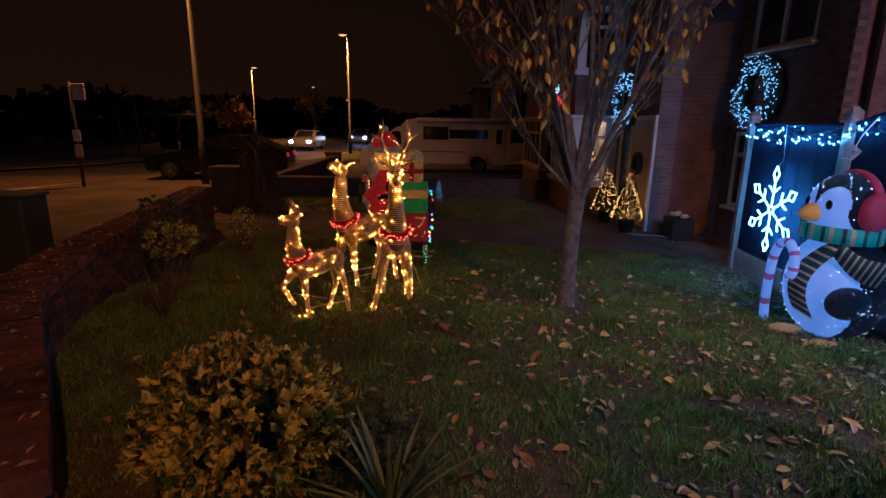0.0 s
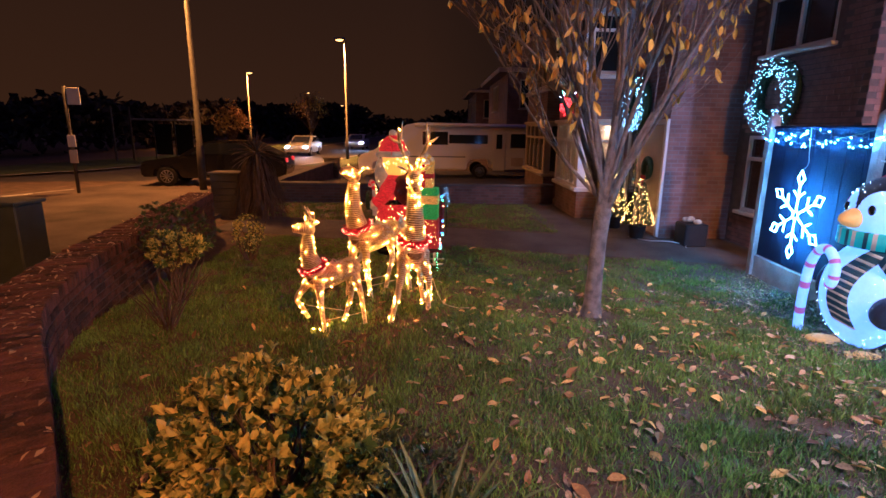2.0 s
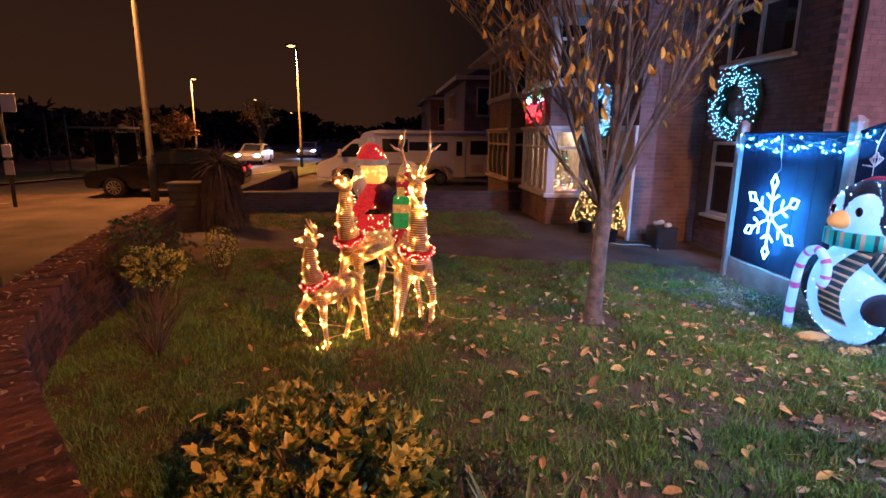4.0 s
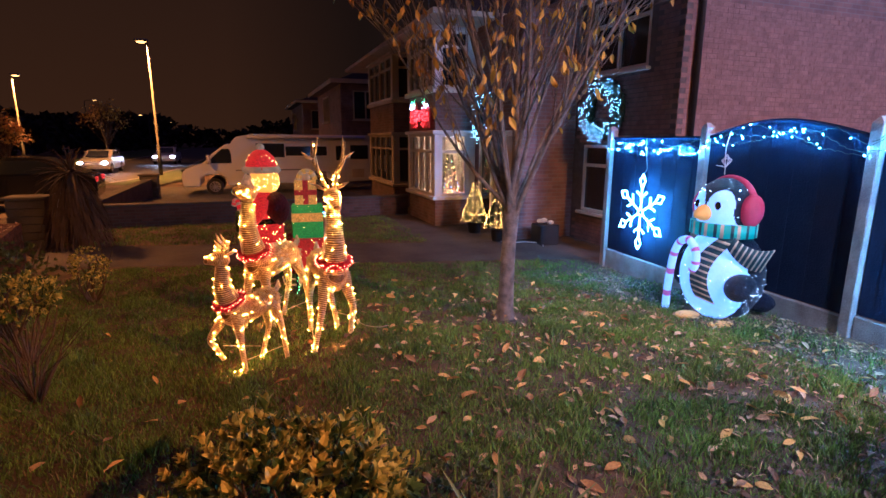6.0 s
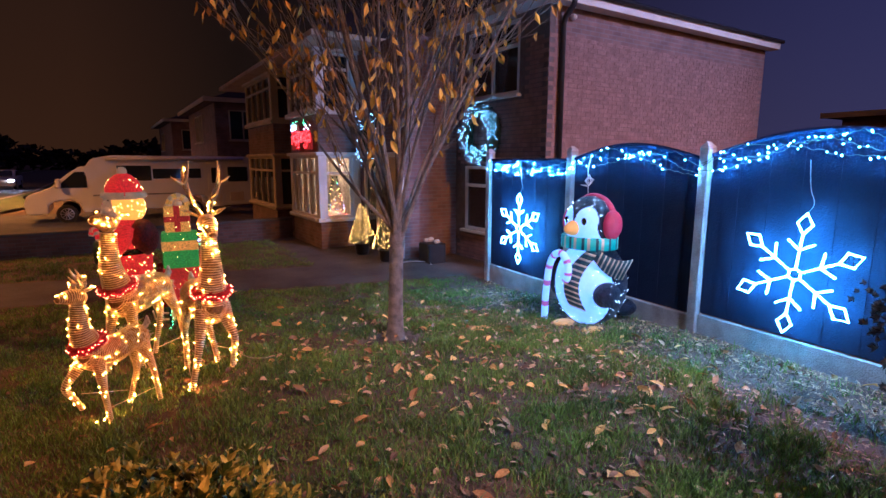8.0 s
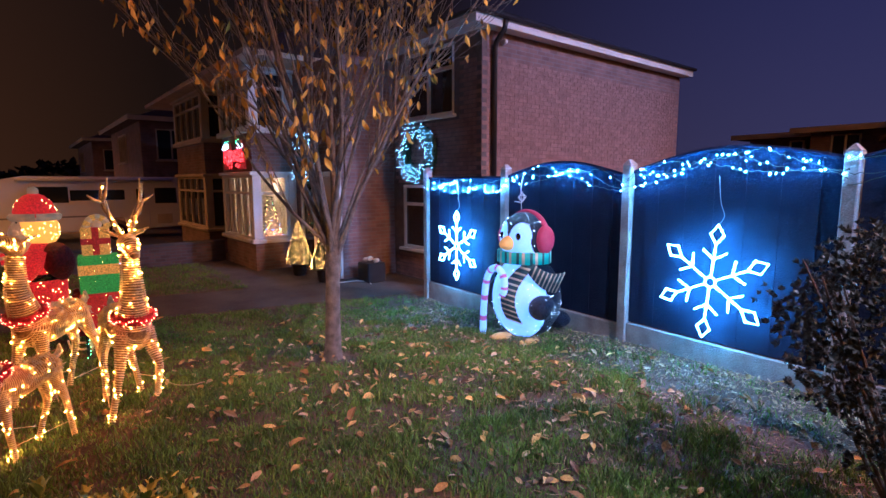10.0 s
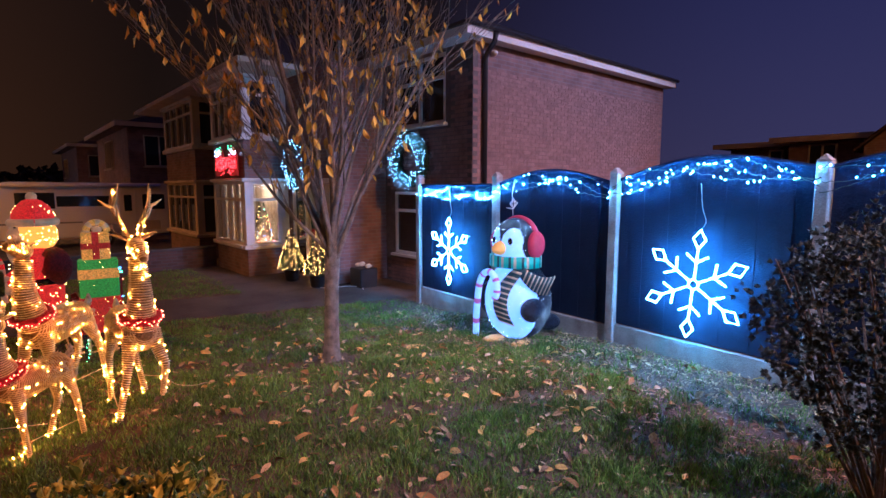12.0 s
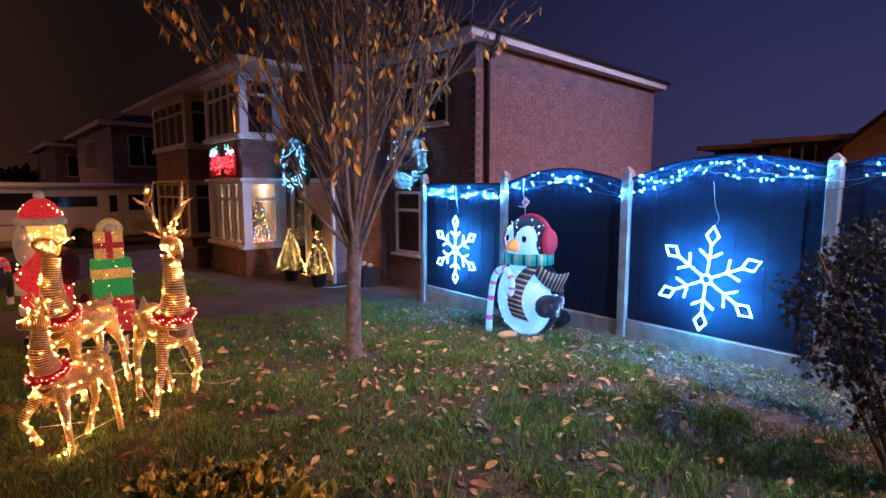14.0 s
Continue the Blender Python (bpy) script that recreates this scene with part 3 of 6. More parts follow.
# ---- fence ----
FX0, FY0, FX1, FY1 = 4.23, 7.15, 3.955, 3.34
SPAN = Vector((FX1 - FX0, FY1 - FY0)) / 2.0
fence = thing("garden_fence", "dark painted arched panel fence with concrete posts", "fence")
fence_yaw = math.degrees(math.atan2(SPAN.y, SPAN.x))


def fence_pose(i):
    """At post i of the fence, x along it towards the next post, y out of its front."""
    p = Vector((FX0, FY0)) + SPAN * i
    return Matrix.Translation((p.x, p.y, 0)) @ pose(0, 0, 0, 0, 0, fence_yaw)


L = SPAN.length


def panel_top(i, u):
    """Height of a panel's top, u of the way along it: the first is flat, the others arched."""
    return 1.66 if i == 0 else (1.67 if i == 1 else 1.7 + 0.08 * u if i == 2 else 1.78) + 0.16 * math.sin(math.pi * u)


g = Geo()
g.box(-0.05, -0.06, -0.75, 0.05, 0.06, 1.79, 0.008)
g.add([(-0.05, -0.06, 1.79), (0.05, -0.06, 1.79), (0.05, 0.06, 1.79), (-0.05, 0.06, 1.79), (0, -0.03, 1.845), (0, 0.03, 1.845)], [(0, 1, 4), (1, 2, 5, 4), (2, 3, 5), (3, 0, 4, 5)])
post_mesh = g.mesh("post", M_CONC)
for i in range(6):
    part("post", post_mesh, None, fence, at=fence_pose(i) @ Matrix.Translation((0, 0, 0.05 if i > 2 else 0)))
for i in range(5):
    zb = ground_z(*(Vector((FX0, FY0)) + SPAN * (i + 0.5)))
    low = -0.12 - 0.16 * max(0, 1 - i * 0.75)
    part("gravel_board", Geo().box(0.055, -0.025, zb - 0.35, L - 0.055, 0.025, low + 0.24, 0.008), M_CONC, fence, "stained concrete gravel board", at=fence_pose(i))
    panel = part("panel", Geo().box(0.06, 0.012, low + 0.25, L - 0.06, 0.03, 1.64), M_BOARD, fence, at=fence_pose(i))
    nb = 13
    bw = (L - 0.13) / nb
    for k in range(nb):
        u = (k + 0.5) / nb
        top = panel_top(i, u)
        b = Geo()
        a = 0.065 + k * bw
        b.box(a - 0.004, 0.0 - 0.004 * (k % 2), low + 0.26, a + bw + 0.004, 0.011 - 0.004 * (k % 2), top)
        part("board", b, M_BOARD, panel)
    rail = [(0.06 + (L - 0.12) * j / 16, -0.004, panel_top(i, j / 16) + 0.01) for j in range(17)]
    part("top_rail", Geo().tube(rail, 0.022, 6), M_BOARD, panel)


# ---- small builders ----
rng = random.Random(11)


def wobble(a):
    return rng.uniform(-a, a)


def scatter_leaves(geo, centre, radii, count, length, width, hollow=0.55, up=0.4):
    """Small leaves near the skin of an uneven ellipsoid, in clumps."""
    c = Vector(centre)
    done = 0
    while done < count:
        d = Vector((wobble(1), wobble(1), wobble(1)))
        if not 0.15 < d.length < 1:
            continue
        d.normalize()
        k = 0.82 + 0.28 * noise.noise(d * 2.3 + c)
        r = k * rng.uniform(hollow, 1.0) ** 0.6
        p = c + Vector((d.x * radii[0], d.y * radii[1], d.z * radii[2])) * r
        if p.z < c.z - radii[2] * 0.97:
            continue
        # a rosette of leaves round the tip of a shoot
        tip = (d + Vector((wobble(0.5), wobble(0.5), wobble(0.4) + up))).normalized()
        s1 = tip.orthogonal().normalized()
        s2, a0, open_ = tip.cross(s1), wobble(3.1), rng.uniform(0.7, 1.5)
        size = rng.uniform(0.65, 1.2)
        for j in range(7):
            a = a0 + 2.4 * j
            out = s1 * math.cos(a) + s2 * math.sin(a)
            q = (tip + out * open_ * (1.0 - 0.09 * j)).normalized()
            ln, wd, at = length * size * rng.uniform(0.8, 1.15), width * size * rng.uniform(0.85, 1.15), p - tip * length * 0.04 * (7 - j)
            if length > 0.05:
                side = tip.cross(q).normalized()
                geo.broad_leaf(at + q * ln / 2, Matrix((q, side, q.cross(side))).transposed(), ln, wd, 0.1, wobble(0.15))
            else:
                geo.leaf(at, q, tip, ln, wd, 0.12)
            done += 1


def twigs(geo, base, tips, r0=0.012, r1=0.003, bend=0.08):
    b = Vector(base)
    for t in tips:
        t = Vector(t)
        m = b.lerp(t, 0.5) + Vector((wobble(bend), wobble(bend), wobble(bend) + 0.02))
        geo.tube([b + Vector((wobble(0.03), wobble(0.03), 0)), m, t], [r0, (r0 + r1) / 2, r1], 5)


def shrub(name, label, centre, radii, leaves, length, width, material, ground=None, stems=14, bare=0.0):
    c = Vector(centre)
    gz = ground if ground is not None else ground_z(c.x, c.y)
    s = thing(name, label, "shrub", Matrix.Translation((c.x, c.y, gz)))
    for _ in range(stems):
        g = Geo()
        twigs(g, (0, 0, -0.05), [(wobble(0.8) * radii[0], wobble(0.8) * radii[1], c.z - gz + wobble(0.7) * radii[2])], 0.012, 0.004)
        part("stem", g, M_TWIG, s)
    g = Geo()
    scatter_leaves(g, (0, 0, c.z - gz), radii, leaves, length, width)
    part("foliage", g, material, s)
    return s


# ---- tree ----
TREE = Vector((1.25, 4.8, -0.09))
tree = thing("cherry_tree", "young cherry tree with a vase of bare branches and yellow leaves", "tree", Matrix.Translation(TREE))
g = Geo()
trunk_pts = [(0, 0, -0.1), (0.0, 0, 0.02), (0.005, 0, 0.12), (0.01, 0.0, 0.4), (0.02, 0, 0.75), (0.035, 0, 1.02), (0.04, 0, 1.14)]
g.tube(trunk_pts, [0.125, 0.098, 0.08, 0.071, 0.068, 0.076, 0.065], 14)
part("trunk", g, M_BARK, tree, smooth=True)
limbs, crown_pts = Geo(), []


def branch(p, d, length, r, depth):
    """A limb that bends upward and forks."""
    pts, rad = [p.copy()], [r]
    n = 7 if depth < 2 else 4
    q, dd = p.copy(), d.normalized()
    for i in range(n):
        dd = (dd + Vector((wobble(0.1), wobble(0.1), 0.035 + wobble(0.06)))).normalized()
        q = q + dd * (length / n)
        pts.append(q.copy())
        rad.append(max(0.0022, r * (1 - 0.8 * (i + 1) / n)))
        if depth < 3 and i >= (1 if depth else 2) - 1 and rng.random() < (0.85, 0.8, 0.62)[depth]:
            side = Vector((wobble(1), wobble(1), wobble(0.35)))
            side = (side - dd * side.dot(dd)).normalized()
            nd = (dd * 0.9 + side * rng.uniform(0.3, 0.55) + Vector((0, 0, 0.15))).normalized()
            branch(q, nd, length * rng.uniform(0.38, 0.62), rad[-1] * 0.6, depth + 1)
        if depth >= 1 and i >= 1:
            crown_pts.append((q.copy(), dd.copy(), depth))
    limbs.tube(pts, rad, 7 if depth == 0 else 5 if depth == 1 else 4, caps=depth > 0)


fork = Vector((0.035, 0, 1.0))
for az, tilt, ln, r in ((200, 19, 2.7, 0.055), (150, 22, 2.6, 0.046), (265, 17, 2.6, 0.044), (20, 10, 2.8, 0.058), (-30, 18, 2.5, 0.046), (70, 18, 2.5, 0.046), (110, 9, 2.8, 0.052), (225, 32, 2.0, 0.03), (-5, 25, 2.2, 0.034), (178, 44, 1.9, 0.032), (320, 13, 2.6, 0.04), (45, 22, 2.2, 0.034), (165, 12, 2.7, 0.046), (240, 10, 2.6, 0.042), (345, 28, 1.9, 0.028), (190, 30, 2.2, 0.032)):
    a, t = radians(az), radians(tilt)
    limbs = Geo()
    branch(fork + Vector((wobble(0.03), wobble(0.03), wobble(0.1))), Vector((math.cos(a) * math.sin(t), math.sin(a) * math.sin(t), math.cos(t))), ln, r * 0.66, 0)
    part("branch", limbs, M_BARK, tree, smooth=True)
leaf_shapes = []
for k in range(5):
    g = Geo()
    g.broad_leaf((0, 0, -0.05), Euler((0, 1.57, wobble(0.5))).to_matrix(), 0.1, 0.042, 0.06 * k - 0.1, wobble(0.4))
    leaf_shapes.append(g.mesh("leaf", M_LEAF))
M_LEAFJ = mat("autumn_leaves", (0.72, 0.46, 0.06), 0.6, col2=(0.34, 0.18, 0.03), scale=5, fine=60, bump=0.1, rnd=0.7, island=True)
crown = Geo()
rng.shuffle(crown_pts)
picked = 0
for q, dd, depth in crown_pts[:1250]:
    tilt = Euler((wobble(0.55), wobble(0.55), wobble(3.1)))
    if picked < 260 and q.z < 2.6:
        ob = part("leaf", rng.choice(leaf_shapes), None, tree, at=Matrix.LocRotScale(q, tilt, [rng.uniform(0.7, 1.25)] * 3))
        picked += 1
    else:
        m = tilt.to_matrix()
        crown.leaf(q, m @ Vector((0, 0, -1)), m @ Vector((0, 1, 0)), 0.098 * rng.uniform(0.7, 1.2), 0.044, 0.2)
tagged(part("crown", crown, M_LEAFJ, tree, "sparse yellow and orange autumn leaves"), kind="stuff")

# ---- lawn grass and leaf litter ----
def lawn_here(x, y):
    """How thickly the grass grows: thin and bare by the fence and round the trunk."""
    fx = FX1 + (y - FY1) * (FX0 - FX1) / (FY0 - FY1)
    if x > fx - 0.05:
        return 0.0
    d = 1.0
    d *= smooth(0.15, 1.5, fx - x - 0.45 * smooth(3.2, 1.2, y)) * 0.88 + 0.12
    d *= smooth(0.18, 0.5, math.hypot(x - TREE.x, y - TREE.y))
    d *= 0.25 + 1.5 * max(0.0, 0.35 + noise.noise((x * 2.3, y * 2.3, 3.0)))
    return min(1.0, d)


rs = np.random.RandomState(5)


def blades(count, x0, x1, y0, y1, hmin, hmax, name, label, inside):
    pts = []
    while len(pts) < count:
        x, y = rs.uniform(x0, x1), rs.uniform(y0, y1)
        if inside(x, y) and rs.rand() < lawn_here(x, y):
            for j in range(5):
                pts.append((x + rs.normal(0, 0.025), y + rs.normal(0, 0.025)))
    pts = pts[:count]
    P = np.array([(x, y, ground_z(x, y) - 0.005) for x, y in pts])
    n = len(P)
    a = rs.uniform(0, 2 * np.pi, n)
    tuft = np.array([max(0.0, 0.5 + 1.3 * noise.noise((x * 3.1, y * 3.1, 9.0))) for x, y in pts])
    h = rs.uniform(hmin, hmax, n) * (0.55 + 0.85 * tuft)
    w = rs.uniform(0.002, 0.0045, n)
    lean = rs.uniform(0.1, 1.0, n) * h
    la = rs.uniform(0, 2 * np.pi, n)
    s = np.stack([np.cos(a), np.sin(a), np.zeros(n)], 1) * w[:, None]
    ld = np.stack([np.cos(la), np.sin(la), np.zeros(n)], 1)
    mid = P + ld * (lean * 0.35)[:, None] + np.array([0, 0, 1.0]) * (h * 0.6)[:, None]
    tip = P + ld * lean[:, None] + np.array([0, 0, 1.0]) * h[:, None]
    V = np.stack([P - s, P + s, mid + s * 0.8, mid - s * 0.8, tip], 1).reshape(-1, 3)
    me = bpy.data.meshes.new(name)
    base = np.arange(n)[:, None] * 5
    loops = np.concatenate([base + np.array([[0, 1, 2, 3]]), base + np.array([[3, 2, 4]])], 1).reshape(-1)
    me.vertices.add(n * 5); me.vertices.foreach_set("co", V.reshape(-1).astype(np.float32))
    me.loops.add(n * 7); me.loops.foreach_set("vertex_index", loops.astype(np.int32))
    st = np.stack([np.arange(n) * 7, np.arange(n) * 7 + 4], 1).reshape(-1)
    me.polygons.add(n * 2); me.polygons.foreach_set("loop_start", st.astype(np.int32))
    me.update(calc_edges=True)
    me.materials.append(M_GRASS)
    me.materials.append(M_STRAW)
    dry = (rs.rand(n) < 0.15 - 0.1 * np.minimum(tuft, 1.2)).astype(np.int32)
    me.polygons.foreach_set("material_index", np.repeat(dry, 2))
    ob = new(name, me)
    return tagged(ob, label, "grass", kind="stuff")


blades(170000, -3.3, 4.0, 0.7, 5.2, 0.015, 0.065, "lawn_grass", "patchy tufted green lawn grass", lambda x, y: x > -3.4 and x > -2.6 - 0.45 * (y - 2.0))
blades(90000, -3.6, 4.1, 5.2, 9.6, 0.018, 0.06, "lawn_grass", "lawn grass sloping down to the path", lambda x, y: y < 9.75 - (x + 4.4) * 0.255 and x > -3.5)
blades(26000, -4.4, 2.2, 9.9, 13.6, 0.03, 0.07, "lawn_grass", "dim grass strip beyond the path", lambda x, y: y > 11.7 - (x + 4.4) * 0.277)

fall_shapes = []
for k in range(6):
    g = Geo()
    g.broad_leaf((0, 0, 0.008), Euler((0, 0, 0)).to_matrix(), rng.uniform(0.065, 0.11), rng.uniform(0.03, 0.05), rng.uniform(-0.16, 0.22), wobble(0.4))
    fall_shapes.append(g.mesh("leaf", M_FALL))
litter = thing("fallen_leaves", "brown and orange cherry leaves fallen on the lawn", "leaves")
rest, made = Geo(), 0
while made < 1350:
    x, y = rng.gauss(1.75, 1.5), rng.gauss(3.4, 1.7)
    if not (-2.6 < x < 3.8 and 0.7 < y < 8.6) or x < -2.5 - 0.45 * (y - 2):
        continue
    z = ground_z(x, y) + rng.uniform(0.015, 0.05)
    e = Euler((wobble(0.5), wobble(0.5), wobble(3.14)))
    if made < 290:
        part("leaf", rng.choice(fall_shapes), None, litter, at=Matrix.LocRotScale((x, y, z), e, [rng.uniform(0.7, 1.2)] * 3))
    else:
        m = e.to_matrix()
        s = rng.uniform(0.4, 1.0)
        rest.broad_leaf((x, y, z - 0.008), m, 0.09 * s, 0.042 * s, wobble(0.2), wobble(0.4))
    made += 1
for _ in range(7000):
    y = rng.uniform(0.6, 7.0)
    x = FX1 + (y - FY1) * (FX0 - FX1) / (FY0 - FY1) - 0.06 - abs(rng.gauss(0, 0.75))
    if x > -0.5:
        m = Euler((wobble(0.6), wobble(0.6), wobble(3.14))).to_matrix()
        s = rng.uniform(0.25, 0.6)
        rest.leaf((x, y, ground_z(x, y) + rng.uniform(0.004, 0.02)), m @ Vector((1, 0, 0)), m @ Vector((0, 0, 1)), 0.08 * s, 0.03 * s, wobble(0.4))
for _ in range(3200):
    y = rng.uniform(0.6, 6.0)
    x = 4.0 - abs(rng.gauss(0, 1.4))
    a, z = wobble(3.14), ground_z(x, y) + rng.uniform(0.006, 0.03)
    if x < FX1 + (y - FY1) * (FX0 - FX1) / (FY0 - FY1) - 0.06:
        rest.leaf((x, y, z), (math.cos(a), math.sin(a), wobble(0.25)), (wobble(0.3), wobble(0.3), 1), rng.uniform(0.05, 0.14), 0.005, wobble(0.15))
tagged(part("leaf_litter", rest, M_FALLJ, litter, "small curled dry leaves"), kind="stuff")


# ---- wound-wire reindeer ----
def spline(pts, n):
    """Points evenly along a smooth curve through pts."""
    P = [Vector(p) for p in pts]
    P = [P[0] * 2 - P[1]] + P + [P[-1] * 2 - P[-2]]
    out = []
    for i in range(1, len(P) - 2):
        for k in range(n):
            t = k / n
            a, b, c, d = P[i - 1], P[i], P[i + 1], P[i + 2]
            out.append(0.5 * ((2 * b) + (c - a) * t + (2 * a - 5 * b + 4 * c - d) * t * t + (3 * b - a - 3 * c + d) * t ** 3))
    out.append(P[-2])
    return out


def wound(spine, radii, pitch=0.015, wire=0.0043, seg=14, flat=1.0):
    """A core and a wire wound round it along a spine. Returns both and points on the skin."""
    sp = spline(spine, 10)
    k = len(spine) - 1
    rr = []
    for i in range(len(sp)):
        u = i / 10
        j = min(int(u), k - 1)
        rr.append(radii[j] + (radii[j + 1] - radii[j]) * (u - j))
    core = Geo().tube(sp, [r * 0.78 for r in rr], 12, flat=flat)
    cum = [0.0]
    for i in range(1, len(sp)):
        cum.append(cum[-1] + (sp[i] - sp[i - 1]).length)
    turns = max(2, int(cum[-1] / pitch))
    path, up, skin, j = [], None, [], 0
    for i in range(turns * seg + 1):
        s = cum[-1] * i / (turns * seg)
        while j < len(cum) - 2 and cum[j + 1] < s:
            j += 1
        t = (s - cum[j]) / max(1e-9, cum[j + 1] - cum[j])
        p, r = sp[j].lerp(sp[j + 1], t), rr[j] + (rr[j + 1] - rr[j]) * t
        d = (sp[j + 1] - sp[j]).normalized()
        if up is None:
            up = Vector((0, 0, 1)) if abs(d.z) < 0.9 else Vector((1, 0, 0))
        sd = d.cross(up).normalized(); u = sd.cross(d).normalized(); up = u
        a = 2 * math.pi * i / seg
        q = p + sd * (math.cos(a) * r) + u * (math.sin(a) * r * flat)
        path.append(q)
        skin.append((q, (q - p).normalized()))
    coil = Geo().tube(path, wire, 4, caps=False)
    return core, coil, skin


def reindeer(name, label, x, y, yaw, scale, legs, neck, head, antlers, leds, zoff=0.0):
    """Local frame: the deer looks along -y; legs are (hip, knee, foot) triples; scale 1 stands about 1 m at the withers' fork."""
    deer = thing(name, label, "reindeer", Matrix.Translation((x, y, ground_z(x, y) + zoff)) @ pose(0, 0, 0, 0, 0, yaw) @ Matrix.Scale(scale, 4), group="light-up reindeer on the lawn")
    skins = []

    def make(pname, spine, radii, pitch=0.0165, wire=0.0046, core_m=M_CORE, flat=1.0):
        core, coil, skin = wound(spine, radii, pitch, wire, flat=flat)
        p = part(pname, core, core_m, deer, smooth=True)
        part("winding", coil, M_GOLD, p, "gold wire wound in close rings")
        skins.append((pname, skin))
        return p

    by0, by1, bz = -0.19, 0.29, 0.62
    body = make("body", [(0, by0 - 0.06, bz + 0.03), (0, by0 + 0.03, bz - 0.01), (0, 0.02, bz - 0.01), (0, 0.14, bz + 0.02), (0, by1 - 0.05, bz + 0.03), (0, by1 + 0.04, bz + 0.02)], [0.075, 0.135, 0.12, 0.108, 0.122, 0.05])
    # crumpled tinsel over the back and rump
    g = Geo()
    for _ in range(520):
        y, a = rng.uniform(0.0, by1 + 0.03), rng.uniform(-1.9, 1.9)
        r = 0.122 - 0.05 * max(0.0, (y - by1 + 0.05) / 0.08)
        c = Vector((r * math.sin(a), y, bz + 0.02 + r * math.cos(a)))
        g.leaf(c, (wobble(1), wobble(1), wobble(1)), (math.sin(a), 0, math.cos(a)), 0.035, 0.009, 0.3)
    tagged(part("rump_tinsel", g, M_SILVER, body, "crumpled silver tinsel"), kind="stuff")
    make("neck", neck, [0.118, 0.082, 0.066, 0.058][:len(neck)], 0.017)
    hd = Vector(head[0])
    make("head", [hd + (hd - Vector(head[1])) * 0.5, hd, Vector(head[1]), Vector(head[2])], [0.03, 0.064, 0.062, 0.028], 0.015, 0.0042)
    for s in (-1, 1):
        make("ear", [hd + Vector((0.04 * s, 0, 0.04)), hd + Vector((0.1 * s, 0.015, 0.075)), hd + Vector((0.16 * s, 0.03, 0.1))], [0.012, 0.026, 0.005], 0.012, 0.003, flat=0.5)
    for hip, knee, foot in legs:
        h, k, f = Vector(hip), Vector(knee), Vector(foot)
        make("leg", [h, h.lerp(k, 0.5), k, k.lerp(f, 0.5), f], [0.066, 0.042, 0.026, 0.021, 0.02], 0.017, 0.0052)
    part("tail", Geo().tube([(0, by1 + 0.02, bz + 0.08), (0, by1 + 0.07, bz + 0.13), (0, by1 + 0.07, bz + 0.19)], [0.02, 0.028, 0.008], 8), M_SILVER, deer, smooth=True)
    if antlers:
        for s in (-1, 1):
            main = [hd + Vector((0.03 * s, 0.01, 0.05)), hd + Vector((0.07 * s, 0.05, 0.17)), hd + Vector((0.12 * s, 0.05, 0.29)), hd + Vector((0.13 * s, 0.0, 0.42))]
            if antlers == "small":
                main = [main[0], hd + Vector((0.035 * s, 0.02, 0.1)), hd + Vector((0.045 * s, 0.02, 0.15)), hd + Vector((0.05 * s, 0.0, 0.19))]
            a = make("antler", main, [0.014, 0.018, 0.016, 0.005], 0.013, 0.003)
            g = Geo()
            for u, dx, dy, dz in ((1, 0.05, -0.1, 0.08), (2, 0.09, -0.02, 0.03), (2, -0.02, -0.1, 0.1)):
                k = 0.55 if antlers == "small" else 1.0
                b = Vector(main[u])
                g.tube([b, b + Vector((dx * s, dy, dz)) * 0.5 * k, b + Vector((dx * s, dy, dz * 1.7)) * k], [0.012, 0.012, 0.004], 7)
            part("tine", g, M_GOLD, a, smooth=True)
    # tinsel collar with red lamps
    c0 = Vector(neck[0]).lerp(Vector(neck[1]), 0.35)
    ax = (Vector(neck[1]) - Vector(neck[0])).normalized()
    s1 = ax.cross(Vector((1, 0, 0))).normalized(); s2 = ax.cross(s1)
    ring = [c0 + (s1 * math.cos(2 * math.pi * k / 28) + s2 * math.sin(2 * math.pi * k / 28)) * 0.118 for k in range(29)]
    g = Geo(); g.tube(ring, 0.03, 8, caps=False)
    for k in range(420):
        q = ring[rng.randrange(28)].lerp(ring[rng.randrange(28)], 0.0) + Vector((wobble(0.02), wobble(0.02), wobble(0.02)))
        dirn = Vector((wobble(1), wobble(1), wobble(1))).normalized()
        g.leaf(q, dirn, (wobble(1), wobble(1), 1), 0.045, 0.012, 0.05)
    collar = part("collar", g, M_REDT, deer, "bushy red tinsel collar")
    g = Geo()
    for k in range(44):
        a = 2 * math.pi * (k + wobble(0.4)) / 44
        g.octa(c0 + (s1 * math.cos(a) + s2 * math.sin(a)) * 0.15 + ax * wobble(0.03), 0.0042)
    tagged(part("collar_lamps", g, M_LEDR, collar, "red-lit lamps"), kind="stuff")
    # lamps over the skin
    g = Geo()
    tot = [(s, {"body": 5, "neck": 3.2, "leg": 2.2, "head": 2.0, "antler": 0.8, "ear": 0.4}[n]) for n, s in skins]
    w = [k for _, k in tot]
    for _ in range(leds):
        s = rng.choices([s for s, _ in tot], w)[0]
        q, nrm = rng.choice(s)
        g.octa(q + nrm * 0.0065, rng.uniform(0.0026, 0.0042))
    tagged(part("led_lamps", g, M_LED, deer, "warm white lamps"), kind="stuff")
    # ground frame wires between the feet
    f = [Vector(l[2]) for l in legs]
    g = Geo()
    for a, b in ((0, 2), (1, 3)):
        g.tube([f[a] + Vector((0, 0, 0.14)), f[b] + Vector((0, 0, 0.14))], 0.003, 5)
    part("frame_wire", g, M_GOLD, deer)
